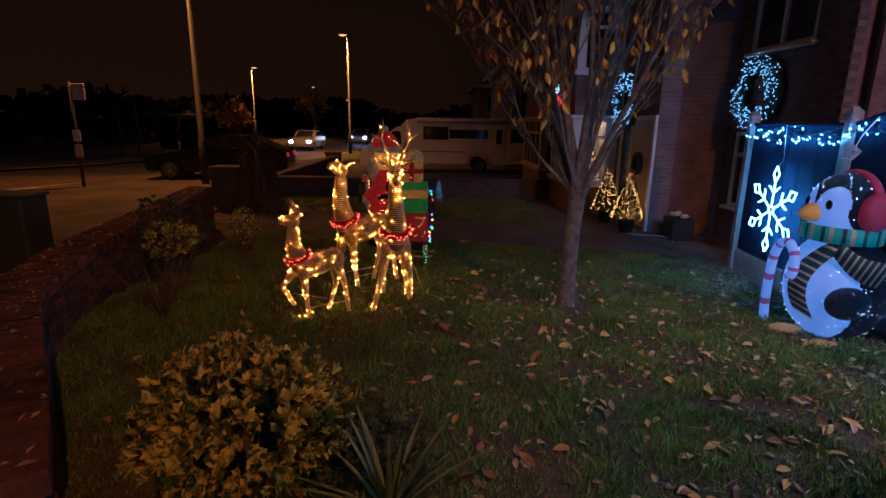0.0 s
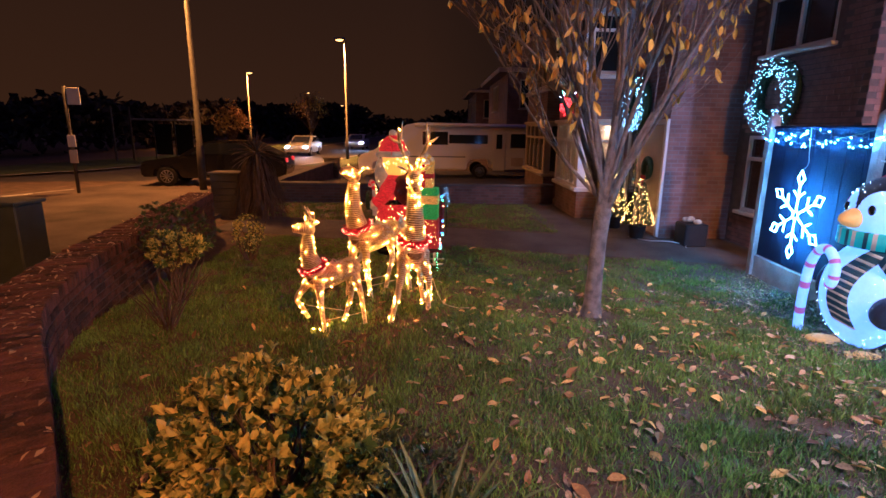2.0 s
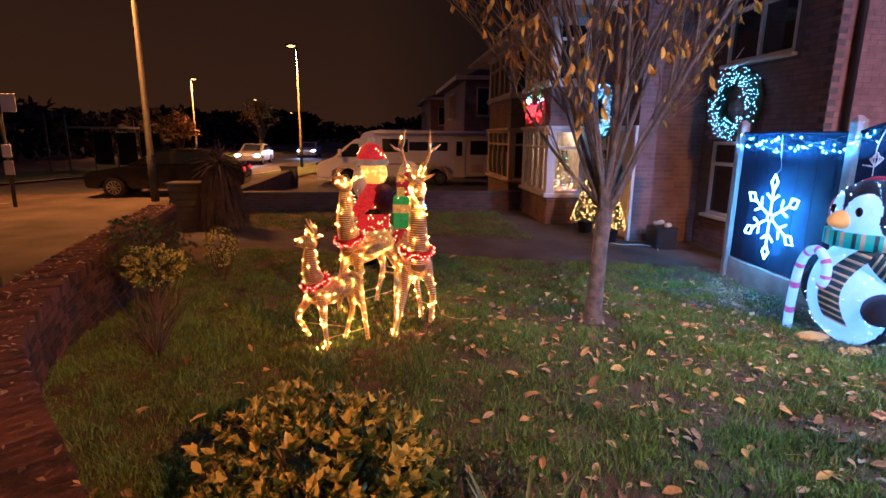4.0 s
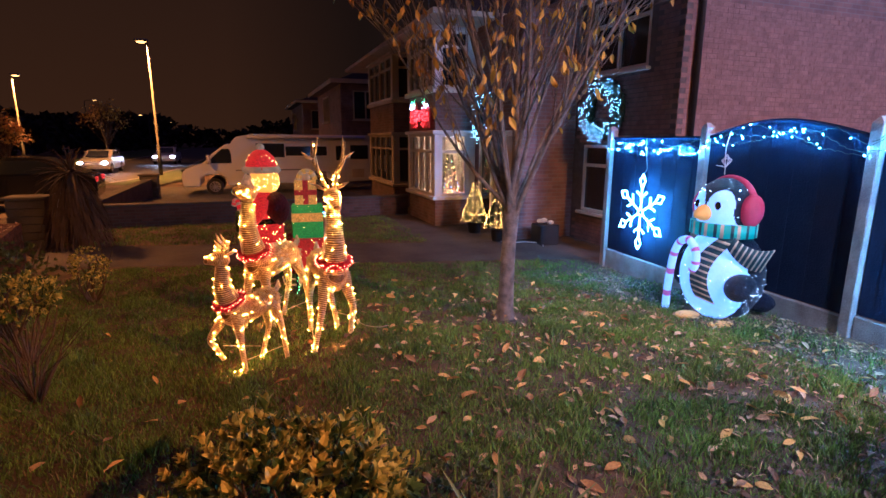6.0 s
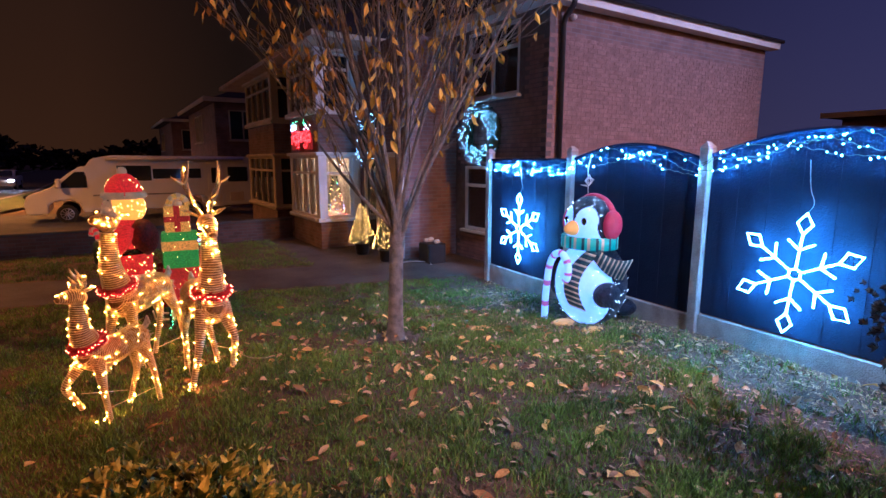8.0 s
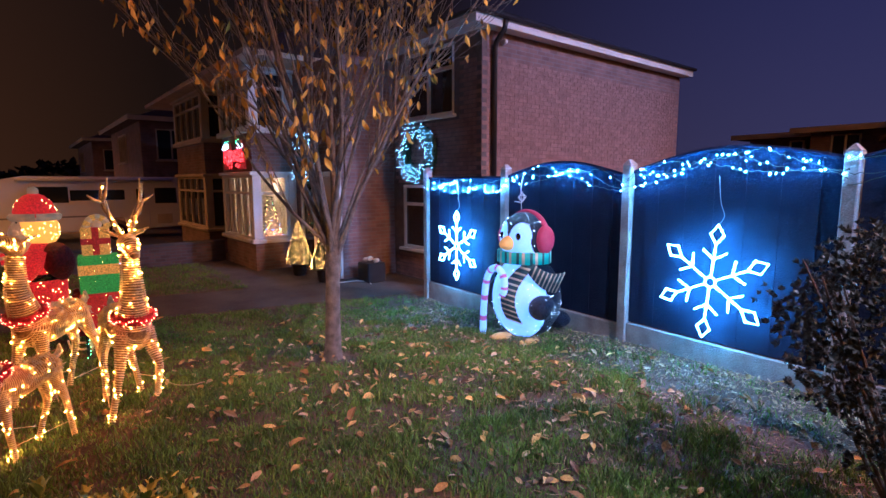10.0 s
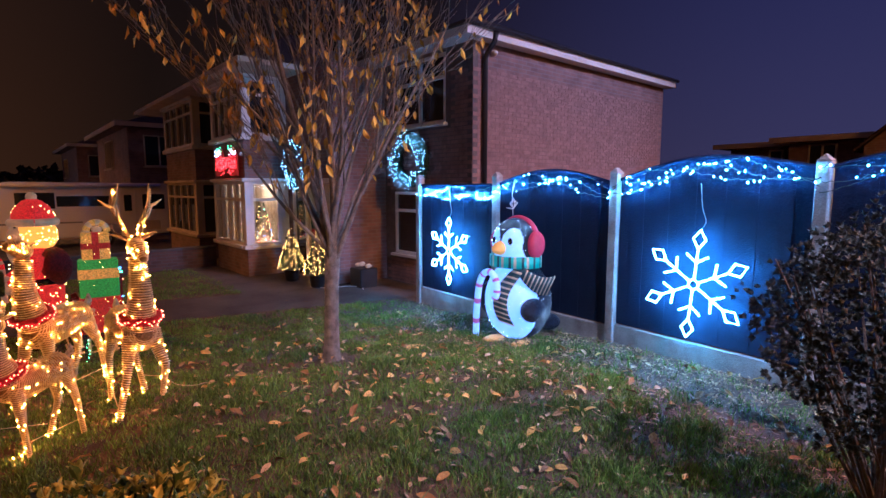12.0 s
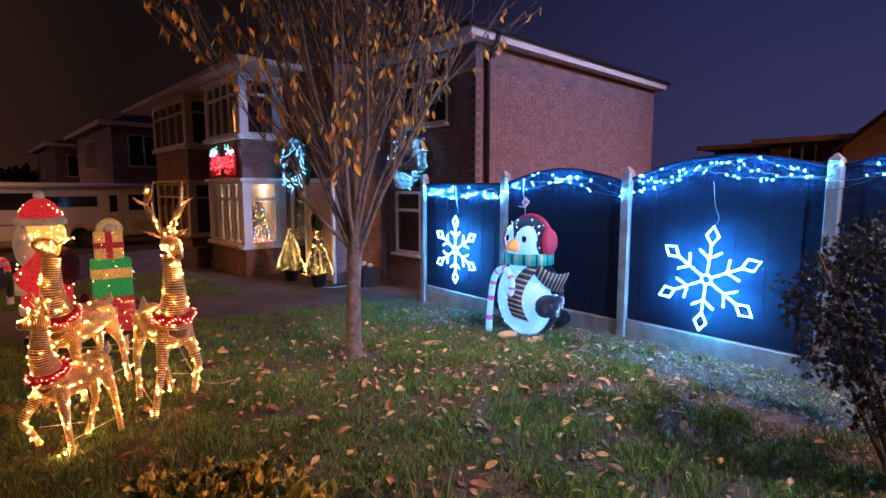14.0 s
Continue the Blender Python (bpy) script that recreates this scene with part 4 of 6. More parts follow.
    # spare end of the lamp string, lying in the grass by a forefoot
    g = Geo()
    for k in range(4 if antlers == "small" else 0):
        g.octa(f[1] + Vector((wobble(0.1), -0.03 + wobble(0.1), 0.06 + wobble(0.015))), 0.005)
    if g.v:
        tagged(part("spare_lamps", g, M_LED, deer, "loose warm lamps in the grass"), kind="stuff")
    return deer


STAG_LEGS = [((-0.07, -0.18, 0.62), (-0.14, -0.25, 0.32), (-0.22, -0.28, 0.0)), ((0.07, -0.18, 0.62), (0.12, -0.28, 0.37), (0.13, -0.17, 0.1)),
             ((-0.06, 0.23, 0.62), (-0.09, 0.32, 0.34), (-0.11, 0.26, 0.0)), ((0.06, 0.23, 0.62), (0.1, 0.32, 0.34), (0.14, 0.26, 0.0))]
DOE_LEGS = [((-0.07, -0.18, 0.62), (-0.1, -0.24, 0.32), (-0.12, -0.27, 0.0)), ((0.07, -0.18, 0.62), (0.09, -0.17, 0.32), (0.1, -0.13, 0.0)),
            ((-0.06, 0.23, 0.62), (-0.08, 0.3, 0.35), (-0.1, 0.22, 0.0)), ((0.06, 0.23, 0.62), (0.08, 0.35, 0.36), (0.1, 0.4, 0.0))]
FAWN_LEGS = [((-0.07, -0.18, 0.62), (-0.1, -0.36, 0.38), (-0.1, -0.24, 0.14)), ((0.07, -0.18, 0.62), (0.09, -0.17, 0.3), (0.09, -0.14, 0.0)),
             ((-0.06, 0.23, 0.62), (-0.08, 0.27, 0.32), (-0.09, 0.17, 0.0)), ((0.06, 0.23, 0.62), (0.08, 0.31, 0.34), (0.09, 0.35, 0.0))]
reindeer("stag", "tall standing wire stag with antlers and warm lamps", -0.43, 4.92, 8, 1.02, STAG_LEGS,
         [(0, -0.18, 0.66), (0, -0.22, 0.9), (0, -0.21, 1.06), (0, -0.2, 1.2)], [(0, -0.18, 1.28), (0, -0.25, 1.26), (0, -0.34, 1.19)], "big", 170)
reindeer("doe", "wire doe looking up, wound with warm lamps", -0.87, 5.72, -46, 1.05, DOE_LEGS,
         [(0, -0.18, 0.66), (0, -0.25, 0.9), (0, -0.25, 1.06), (0, -0.24, 1.2)], [(0, -0.22, 1.25), (0, -0.29, 1.29), (0, -0.38, 1.31)], "", 160)
reindeer("fawn", "small wire fawn with one foreleg raised", -1.09, 4.45, -54, 0.78, FAWN_LEGS,
         [(0, -0.18, 0.66), (0, -0.25, 0.86), (0, -0.25, 0.98), (0, -0.24, 1.08)], [(0, -0.22, 1.13), (0, -0.3, 1.15), (0, -0.4, 1.15)], "small", 130)


# the lead of the lamp strings, looped from the stag's hind leg to the grass
lead = Geo().tube(spline([(-0.3, 5.14, 0.34), (-0.22, 5.1, 0.12), (-0.14, 5.02, -0.04), (0.0, 4.95, -0.075), (0.12, 4.98, -0.085)], 8), 0.0025, 5)
solid("lamp_lead", lead, M_CREAM, "thin pale lamp lead trailing into the grass", "cable")


# ---- light-up snowflakes ----
def snowflake(i, along, z, size, roll):
    """Rope-light snowflake hung on the fence front, along metres from post i."""
    m = fence_pose(i) @ Matrix.Translation((along, -0.13, z)) @ pose(0, 0, 0, 0, roll, 0)
    flake = thing("snowflake_light", "ice-white rope-light snowflake hung on the dark fence", "snowflake light", m, group="snowflakes on the fence")
    R = size / 2
    rot = lambda a, u, v: (math.sin(a) * u + math.cos(a) * v, 0, math.cos(a) * u - math.sin(a) * v)
    for k in range(6):
        a = radians(60 * k)
        arm = Geo()
        r = 0.0078
        arm.tube([rot(a, R * 0.2, 0), rot(a, R * 0.66, 0)], r, 6)
        arm.tube([rot(a, R * 0.66, 0), rot(a, R * 0.83, R * 0.115), rot(a, R, 0), rot(a, R * 0.83, -R * 0.115), rot(a, R * 0.66, 0)], r, 6)
        for s in (-1, 1):
            arm.tube([rot(a, R * 0.4, 0), rot(a, R * 0.54, s * R * 0.2)], r, 6)
        arm.tube([rot(a, R * 0.1, 0), rot(a + radians(60), R * 0.1, 0)], r, 6)
        arm.tube([rot(a, R * 0.1, 0), rot(a, R * 0.2, 0)], r, 6)
        part("arm", arm, M_TUBE, flake)
    g = Geo().tube(spline([(0, 0.0, R), (0.015, 0.04, R + 0.08), (-0.05, 0.07, R + 0.2), (-0.1, 0.08, 1.66 - z)], 6), 0.0028, 5)
    part("cable", g, M_WIRE, flake, "thin white cable")
    return flake


snowflake(0, 0.97, 0.66, 1.04, 0)
snowflake(2, 0.97, 0.72, 1.04, 5)


# ---- fence string lights ----
def garland():
    t = thing("string_lights", "ice-white lamp string swagged along the fence top", "string lights")
    wires, lamps = Geo(), Geo()
    for i in range(5):
        m = fence_pose(i)
        n = 60
        for strand in range(3):
            path = []
            for k in range(n + 1):
                u = k / n
                arch = panel_top(i, u) - 1.63
                sag = 0.03 + 0.05 * strand + 0.1 * abs(math.sin(2 * math.pi * u + 0.8 * strand + i))
                path.append(m @ Vector((u * L, -0.075 - 0.015 * strand, 1.665 + arch - sag + 0.012 * wobble(1))))
            wires.tube(path, 0.003, 4)
            for k in range(n):
                if rng.random() < (0.36 if noise.noise((k * 0.22, strand * 3.1, i * 5.7)) > -0.08 else 0.1):
                    q = path[k] + Vector((wobble(0.02), wobble(0.02), wobble(0.03)))
                    lamps.octa(q, rng.uniform(0.0042, 0.0068))
    tagged(part("cable", wires, M_WIREG, t), kind="stuff")
    tagged(part("lamps", lamps, M_LEDB, t, "ice-white lamps"), kind="stuff")


garland()


# ---- lit wreaths ----
def wreath(m, r, tube, label, lamps=300):
    w = thing("lit_wreath", label, "wreath", m, group="lit wreaths on the house")
    g = Geo()
    ring = [(r * math.sin(2 * math.pi * k / 40), 0, r * math.cos(2 * math.pi * k / 40)) for k in range(41)]
    g.tube(ring, tube * 0.55, 8, caps=False)
    for k in range(2600):
        a = wobble(math.pi)
        c = Vector((r * math.sin(a), 0, r * math.cos(a))) + Vector((wobble(tube), wobble(tube) * 0.7, wobble(tube))) * 0.7
        d = Vector((wobble(1), -abs(wobble(0.8)), wobble(1)))
        g.leaf(c, d, (wobble(1), wobble(1), 1), 0.07, 0.012, 0.05)
    part("greenery", g, M_GREENT, w, "dark green artificial fir")
    g = Geo()
    for k in range(lamps):
        a = wobble(math.pi)
        c = Vector((r * math.sin(a), 0, r * math.cos(a))) + Vector((wobble(tube), -tube * rng.uniform(0.5, 1.1), wobble(tube)))
        g.octa(c, rng.uniform(0.0042, 0.0072))
    tagged(part("lamps", g, M_LEDBW, w, "ice-white lamps"), kind="stuff")
    return w


wreath(facing_x(5.06, 8.5, 2.16), 0.43, 0.16, "big fir wreath with ice-white lamps under the bedroom window", 300)
wreath(facing_x(3.8, 10.78, 2.1), 0.43, 0.16, "big fir wreath with ice-white lamps over the front door", 300)

# ---- big planting ----
shrub("euonymus_bush", "rounded variegated bush with yellow-edged leaves", (-0.95, 2.28, 0.22), (0.58, 0.52, 0.42), 5600, 0.062, 0.031, M_EUO)
shrub("low_shrub", "low green small-leaved shrub beside the bush", (-0.35, 2.3, 0.05), (0.42, 0.4, 0.24), 2600, 0.03, 0.016, M_EUO2)
shrub("euonymus_bush", "small variegated bush on bare stems", (-2.75, 5.2, 0.42), (0.32, 0.32, 0.2), 1200, 0.055, 0.028, M_EUO)
shrub("dark_shrub", "dark evergreen shrub by the garden wall", (-3.2, 6.1, 0.4), (0.5, 0.5, 0.4), 2200, 0.05, 0.028, M_EUO2)
shrub("round_shrub", "small round shrub on the lawn edge", (-2.9, 7.6, 0.12), (0.28, 0.28, 0.3), 1300, 0.04, 0.024, M_EUO)
shrub("evergreen_bush", "large dark evergreen bush in front of the fence", (2.2, 0.7, 0.93), (0.85, 0.74, 0.74), 21000, 0.032, 0.018, M_DARKLEAF, stems=26)


# ---- street lamps and added fill lamps ----
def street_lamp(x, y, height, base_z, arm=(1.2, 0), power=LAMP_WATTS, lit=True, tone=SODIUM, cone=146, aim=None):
    s = thing("street_lamp", "tall grey street lamp with an orange sodium lantern" if tone == SODIUM else "unseen white fill lamp added behind the view, built as a street lamp", "street lamp", Matrix.Translation((x, y, base_z)), group="street lamps along the road")
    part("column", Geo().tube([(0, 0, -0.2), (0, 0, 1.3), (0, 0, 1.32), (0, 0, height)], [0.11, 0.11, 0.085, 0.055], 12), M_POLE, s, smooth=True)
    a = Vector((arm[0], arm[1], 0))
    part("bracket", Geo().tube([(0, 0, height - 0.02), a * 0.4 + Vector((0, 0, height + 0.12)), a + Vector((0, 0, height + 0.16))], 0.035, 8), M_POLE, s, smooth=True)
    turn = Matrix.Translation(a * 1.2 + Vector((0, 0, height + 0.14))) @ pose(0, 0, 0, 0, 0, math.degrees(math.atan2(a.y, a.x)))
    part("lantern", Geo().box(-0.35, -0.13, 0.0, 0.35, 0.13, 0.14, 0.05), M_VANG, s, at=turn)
    part("lens", Geo().ball((0, 0, 0), 0.28, 0.11, 0.1, 12, 8), M_SODIUM if tone == SODIUM else M_COOL, s, "glowing orange lens" if tone == SODIUM else "glowing white lens of the added fill lamp", smooth=True, at=turn)
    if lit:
        lamp = bpy.data.lights.new("street_or_fill_light", "SPOT")
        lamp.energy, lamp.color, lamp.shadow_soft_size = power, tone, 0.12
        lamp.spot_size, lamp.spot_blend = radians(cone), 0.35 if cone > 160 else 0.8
        ob = new("street_or_fill_light", lamp)
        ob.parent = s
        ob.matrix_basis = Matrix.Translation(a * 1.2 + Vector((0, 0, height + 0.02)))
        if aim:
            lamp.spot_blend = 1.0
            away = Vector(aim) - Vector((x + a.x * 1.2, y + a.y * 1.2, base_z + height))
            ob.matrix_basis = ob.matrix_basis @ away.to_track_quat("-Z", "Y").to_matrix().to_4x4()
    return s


street_lamp(-7.2, 16.0, 8.0, -0.33, (-1.2, 0.3), power=5500)
street_lamp(-5.95, 35, 7.35, -0.55, (-0.25, 0.05), power=10000)
street_lamp(-18.75, 54, 7.05, -0.55, (0.22, 0), power=8000)
street_lamp(-25, 100, 8.0, -0.55, (1.2, 0), lit=False)
street_lamp(-17, 105, 6.0, -0.55, (-1.0, 0), lit=False)
street_lamp(-18, 150, 6.0, -0.55, (-1.0, 0), lit=False)
# unseen fill lamps behind the view: one orange, two white, for lawn and house
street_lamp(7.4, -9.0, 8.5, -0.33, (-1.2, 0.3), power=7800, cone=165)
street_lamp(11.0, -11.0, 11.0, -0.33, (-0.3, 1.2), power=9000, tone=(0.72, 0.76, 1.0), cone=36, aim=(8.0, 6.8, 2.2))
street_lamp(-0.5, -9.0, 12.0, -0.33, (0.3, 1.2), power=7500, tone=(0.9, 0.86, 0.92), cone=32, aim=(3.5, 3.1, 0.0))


# ---- motorhome ----
def wheel(parent, at, r, w=0.22):
    tyre = part("wheel", Geo().lathe([(r * 0.6, -w / 2), (r * 0.93, -w / 2), (r, -w / 3), (r, w / 3), (r * 0.93, w / 2), (r * 0.6, w / 2)], 28), M_TYRE, parent, at=at @ pose(0, 0, 0, 90, 0, 0), smooth=False)
    g = Geo()
    g.lathe([(r * 0.64, -0.02), (r * 0.64, 0.085), (r * 0.58, 0.09), (r * 0.56, 0.03), (r * 0.15, 0.05), (r * 0.13, 0.08), (0.002, 0.085)], 24, (0, 0, w / 2 - 0.075))
    for k in range(10):
        a = 2 * math.pi * k / 10
        c, s = math.cos(a), math.sin(a)
        g.tube([(c * r * 0.12, s * r * 0.12, w / 2 - 0.005), (c * r * 0.6, s * r * 0.6, w / 2 + 0.01)], r * 0.055, 5)
    part("rim", g, M_RIM, tyre)


van = thing("motorhome", "white low-profile coachbuilt motorhome parked on a drive", "motorhome", pose(-3.55, 23.0, -0.55) @ Matrix.Diagonal((0.953, 1, 0.935, 1)))
W = 2.2


def profile(pts, y0, y1, name, m, parent, bevel=0.03):
    """A body whose side outline, in x and z, runs across from y0 to y1."""
    bm = bmesh.new()
    a = [bm.verts.new((x, y0, z)) for x, z in pts]
    f = bm.faces.new(a)
    r = bmesh.ops.extrude_face_region(bm, geom=[f])
    bmesh.ops.translate(bm, verts=[v for v in r["geom"] if isinstance(v, bmesh.types.BMVert)], vec=(0, y1 - y0, 0))
    bmesh.ops.recalc_face_normals(bm, faces=bm.faces[:])
    bmesh.ops.bevel(bm, geom=bm.edges[:], offset=bevel, segments=2, affect="EDGES")
    g = Geo(); g.take(bm)
    return part(name, g, m, parent)


body = profile([(2.0, 0.45), (2.0, 1.35), (1.85, 2.0), (2.15, 2.42), (2.8, 2.55), (7.85, 2.52), (7.9, 2.4), (7.9, 0.45), (6.2, 0.4), (6.15, 0.75), (5.95, 0.92), (5.2, 0.92), (5.0, 0.75), (4.95, 0.42)], 0, W, "body", M_VAN, van, 0.04)
profile([(0.05, 0.35), (0.0, 0.75), (0.1, 1.05), (0.8, 1.3), (1.25, 1.75), (1.75, 2.12), (2.05, 2.12), (2.05, 0.38), (1.75, 0.38), (1.7, 0.7), (1.5, 0.85), (0.95, 0.85), (0.72, 0.7), (0.68, 0.35)], 0.06, W - 0.06, "cab", M_VAN, van, 0.04)
part("windscreen", Geo().add([(0.86, 0.14, 1.35), (0.86, W - 0.14, 1.35), (1.72, W - 0.2, 2.08), (1.72, 0.2, 2.08), (0.9, 0.14, 1.33), (0.9, W - 0.14, 1.33), (1.76, W - 0.2, 2.06), (1.76, 0.2, 2.06)], [(0, 1, 2, 3), (7, 6, 5, 4), (0, 4, 5, 1), (2, 6, 7, 3)]), M_GLASS, van)
part("cab_window", Geo().add([(0.95, 0.04, 1.32), (1.95, 0.04, 1.32), (1.95, 0.04, 1.92), (1.6, 0.04, 1.92), (0.95, 0.07, 1.32), (1.95, 0.07, 1.32), (1.95, 0.07, 1.92), (1.6, 0.07, 1.92)], [(0, 1, 2, 3), (0, 4, 5, 1), (1, 5, 6, 2), (2, 6, 7, 3), (3, 7, 4, 0)]), M_GLASS, van)
for x0, x1, z0, z1 in ((2.95, 4.1, 1.55, 2.15), (4.15, 5.9, 1.62, 2.02), (6.95, 7.75, 1.45, 2.08)):
    part("side_window", Geo().box(x0, -0.02, z0, x1, 0.01, z1, 0.012), M_GLASS, van)
dr = part("habitation_door", Geo().box(6.15, -0.02, 0.4, 6.72, 0.01, 2.25, 0.012), M_VAN, van)
part("door_window", Geo().box(6.3, -0.035, 1.4, 6.56, -0.02, 2.05, 0.01), M_GLASS, dr)
part("awning", Geo().tube([(2.6, -0.06, 2.42), (7.6, -0.06, 2.42)], 0.07, 10), M_VAN, van, smooth=True)
part("skirt_stripe", Geo().box(2.1, -0.012, 0.98, 4.9, 0.008, 1.04), M_VANG, van)
part("service_hatch", Geo().box(7.0, -0.015, 0.62, 7.55, 0.008, 1.0, 0.008), M_CREAM, van)
part("headlight", Geo().ball((0.12, 0.2, 1.0), 0.14, 0.1, 0.08, 10, 6), M_GLASS, van)
part("wing_mirror", Geo().box(1.0, -0.22, 1.32, 1.16, -0.06, 1.68, 0.04), M_VAN, van)
for x in (1.25, 5.58):
    wheel(van, pose(x, 0.12, 0.34), 0.34)
    wheel(van, pose(x, W - 0.12, 0.34, 0, 0, 180), 0.34)


# ---- cars ----
def car(label, m, paint, lights=False, tail=False):
    c = thing("parked_car", label, "car", m)
    W = 1.75
    profile([(0.0, 0.3), (-0.02, 0.62), (0.1, 0.78), (1.15, 0.95), (1.3, 0.95), (3.9, 0.98), (4.42, 0.95), (4.48, 0.6), (4.42, 0.3), (3.95, 0.28), (3.88, 0.5), (3.68, 0.63), (3.42, 0.63), (3.22, 0.5), (3.15, 0.26), (1.18, 0.26), (1.1, 0.5), (0.9, 0.63), (0.64, 0.63), (0.45, 0.5), (0.38, 0.28)], 0, W, "body", paint, c, 0.05)
    profile([(1.1, 0.93), (1.95, 1.38), (2.4, 1.45), (3.3, 1.42), (4.25, 0.97)], 0.12, W - 0.12, "cabin", paint, c, 0.06)
    part("side_glass", Geo().add([(1.5, 0.105, 1.0), (3.85, 0.105, 1.02), (3.2, 0.11, 1.36), (2.05, 0.11, 1.36)], [(0, 1, 2, 3)]).add([(1.5, 0.12, 1.0), (3.85, 0.12, 1.02), (3.2, 0.125, 1.36), (2.05, 0.125, 1.36)], [(3, 2, 1, 0)]), M_GLASS, c)
    part("windscreen", Geo().add([(1.16, 0.25, 0.99), (1.16, W - 0.25, 0.99), (1.92, W - 0.32, 1.39), (1.92, 0.32, 1.39)], [(0, 1, 2, 3)]), M_GLASS, c)
    for x in (0.77, 3.55):
        wheel(c, pose(x, 0.1, 0.31), 0.31, 0.2)
        wheel(c, pose(x, W - 0.1, 0.31, 0, 0, 180), 0.31, 0.2)
    for y in (0.22, W - 0.22):
        part("headlight", Geo().ball((0.04, y, 0.68), 0.08, 0.16, 0.07, 10, 6), M_HEAD if lights else M_GLASS, c)
        part("tail_light", Geo().box(4.38, y - 0.16, 0.76, 4.475, y + 0.16, 0.9, 0.02), M_TAIL if tail else M_REDT, c)
    return c


M_HEAD = glow("headlight_lit", (0.85, 0.95, 1.0), 220.0)
M_TAIL = glow("tail_light_lit", (1.0, 0.04, 0.02), 0.6)
M_SILVERP = mat("silver_paint", (0.5, 0.5, 0.5), 0.3, metal=0.4, bump=0)
car("black hatchback parked with its tail light on", pose(-9.45, 16.75, -0.31, 0, 0, 6), M_BLACK, tail=True)
car("pale car with its headlights on in the road", pose(-9.2, 38, -0.53, 0, 0, 90), M_SILVERP, lights=True)
car("white car with its headlights on in the road", pose(-6.9, 50, -0.53, 0, 0, 90), M_VAN, lights=True)

# ---- bus stop, posts and shelter ----
stop = thing("bus_stop", "bus stop pole with a flag sign and timetable panels", "bus stop", pose(-10.2, 14.9, -0.33))
part("pole", Geo().tube([(0, 0, -0.1), (0, 0, 2.9)], 0.045, 10), M_POLE, stop, smooth=True)
part("flag_sign", Geo().box(0.05, -0.02, 2.42, 0.4, 0.02, 2.86, 0.01), M_WHITE, stop)
part("timetable", Geo().box(-0.06, -0.08, 1.3, 0.16, -0.045, 1.62, 0.008), M_WHITE, stop)
part("timetable", Geo().box(-0.06, -0.08, 0.86, 0.16, -0.045, 1.22, 0.008), M_CREAM, stop)
shelter = thing("bus_shelter", "small dark bus shelter across the road", "bus shelter", pose(-17.0, 30, -0.4, 0, 0, -20))
part("roof", Geo().box(0, 0, 2.2, 3.2, 1.4, 2.3, 0.02), M_VANG, shelter)
for x in (0.05, 1.6, 3.1):
    part("post", Geo().box(x, 1.3, 0, x + 0.07, 1.37, 2.2), M_POLE, shelter)
    part("glass_panel", Geo().box(x + 0.08, 1.33, 0.3, x + 1.3, 1.345, 2.0), M_GLASS, shelter)
for x, y, h in ((-18.2, 30.2, 3.0), (-17.6, 30.9, 3.0), (-14.2, 31.0, 2.8)):
    solid("sign_post", Geo().tube([(0, 0, -0.1), (0, 0, h)], 0.06, 8), M_POLE, "plain grey post on the verge", "post", pose(x, y, -0.45), group="verge posts")

cab = thing("utility_cabinet", "dark green street utility cabinet outside the wall", "cabinet", pose(-6.2, 6.2, -0.32))
part("body", Geo().box(0, 0, 0.05, 1.15, 0.45, 0.98, 0.015), M_CAB, cab)
part("lid", Geo().box(-0.03, -0.03, 0.981, 1.18, 0.48, 1.03, 0.012), M_CAB, cab)
part("plinth", Geo().box(0.02, 0.02, -0.05, 1.13, 0.43, 0.049), M_CONC, cab)

# ---- penguin, Santa and gifts ----
M_PWHITE = lit_fabric("white_mesh_fabric", (0.4, 0.45, 0.5), 1.0, lamp=(0.2, 0.46, 1.0))
M_PDARK = mat("navy_tinsel", (0.015, 0.02, 0.045), 0.5, col2=(0.006, 0.008, 0.02), scale=40, fine=260, bump=1.0)
M_PRED = lit_fabric("red_mesh_fabric", (0.4, 0.03, 0.07), 0.3)
M_PSTRIPE = lit_fabric("plum_mesh_fabric", (0.4, 0.1, 0.18), 0.4, lamp=(0.5, 0.16, 0.5))
M_PORANGE = lit_fabric("orange_mesh_fabric", (0.8, 0.38, 0.08), 0.3)
M_PGREEN = lit_fabric("green_mesh_fabric", (0.02, 0.06, 0.06), 0.03, lamp=(0.05, 0.3, 0.5))
M_PCREAM = lit_fabric("cream_mesh_fabric", (0.5, 0.42, 0.28), 0.12, lamp=(0.8, 0.6, 0.5))


def repaint(geo, start, test):
    """Give the faces added since start the slot that test(centre) names."""
    for i in range(start, len(geo.f)):
        c = Vector((0, 0, 0))
        for k in geo.f[i]:
            c += Vector(geo.v[k])
        s = test(c / len(geo.f[i]))
        if s is not None:
            geo.m[i] = s


def striped(geo, pts, radii, slots, per, n=10, flat=1.0):
    """A tube whose rings change slot every few segments."""
    start = len(geo.f)
    geo.tube(pts, radii, n, flat=flat)
    for i in range(start, len(geo.f) - 2):
        geo.m[i] = slots[((i - start) // n // per) % len(slots)]


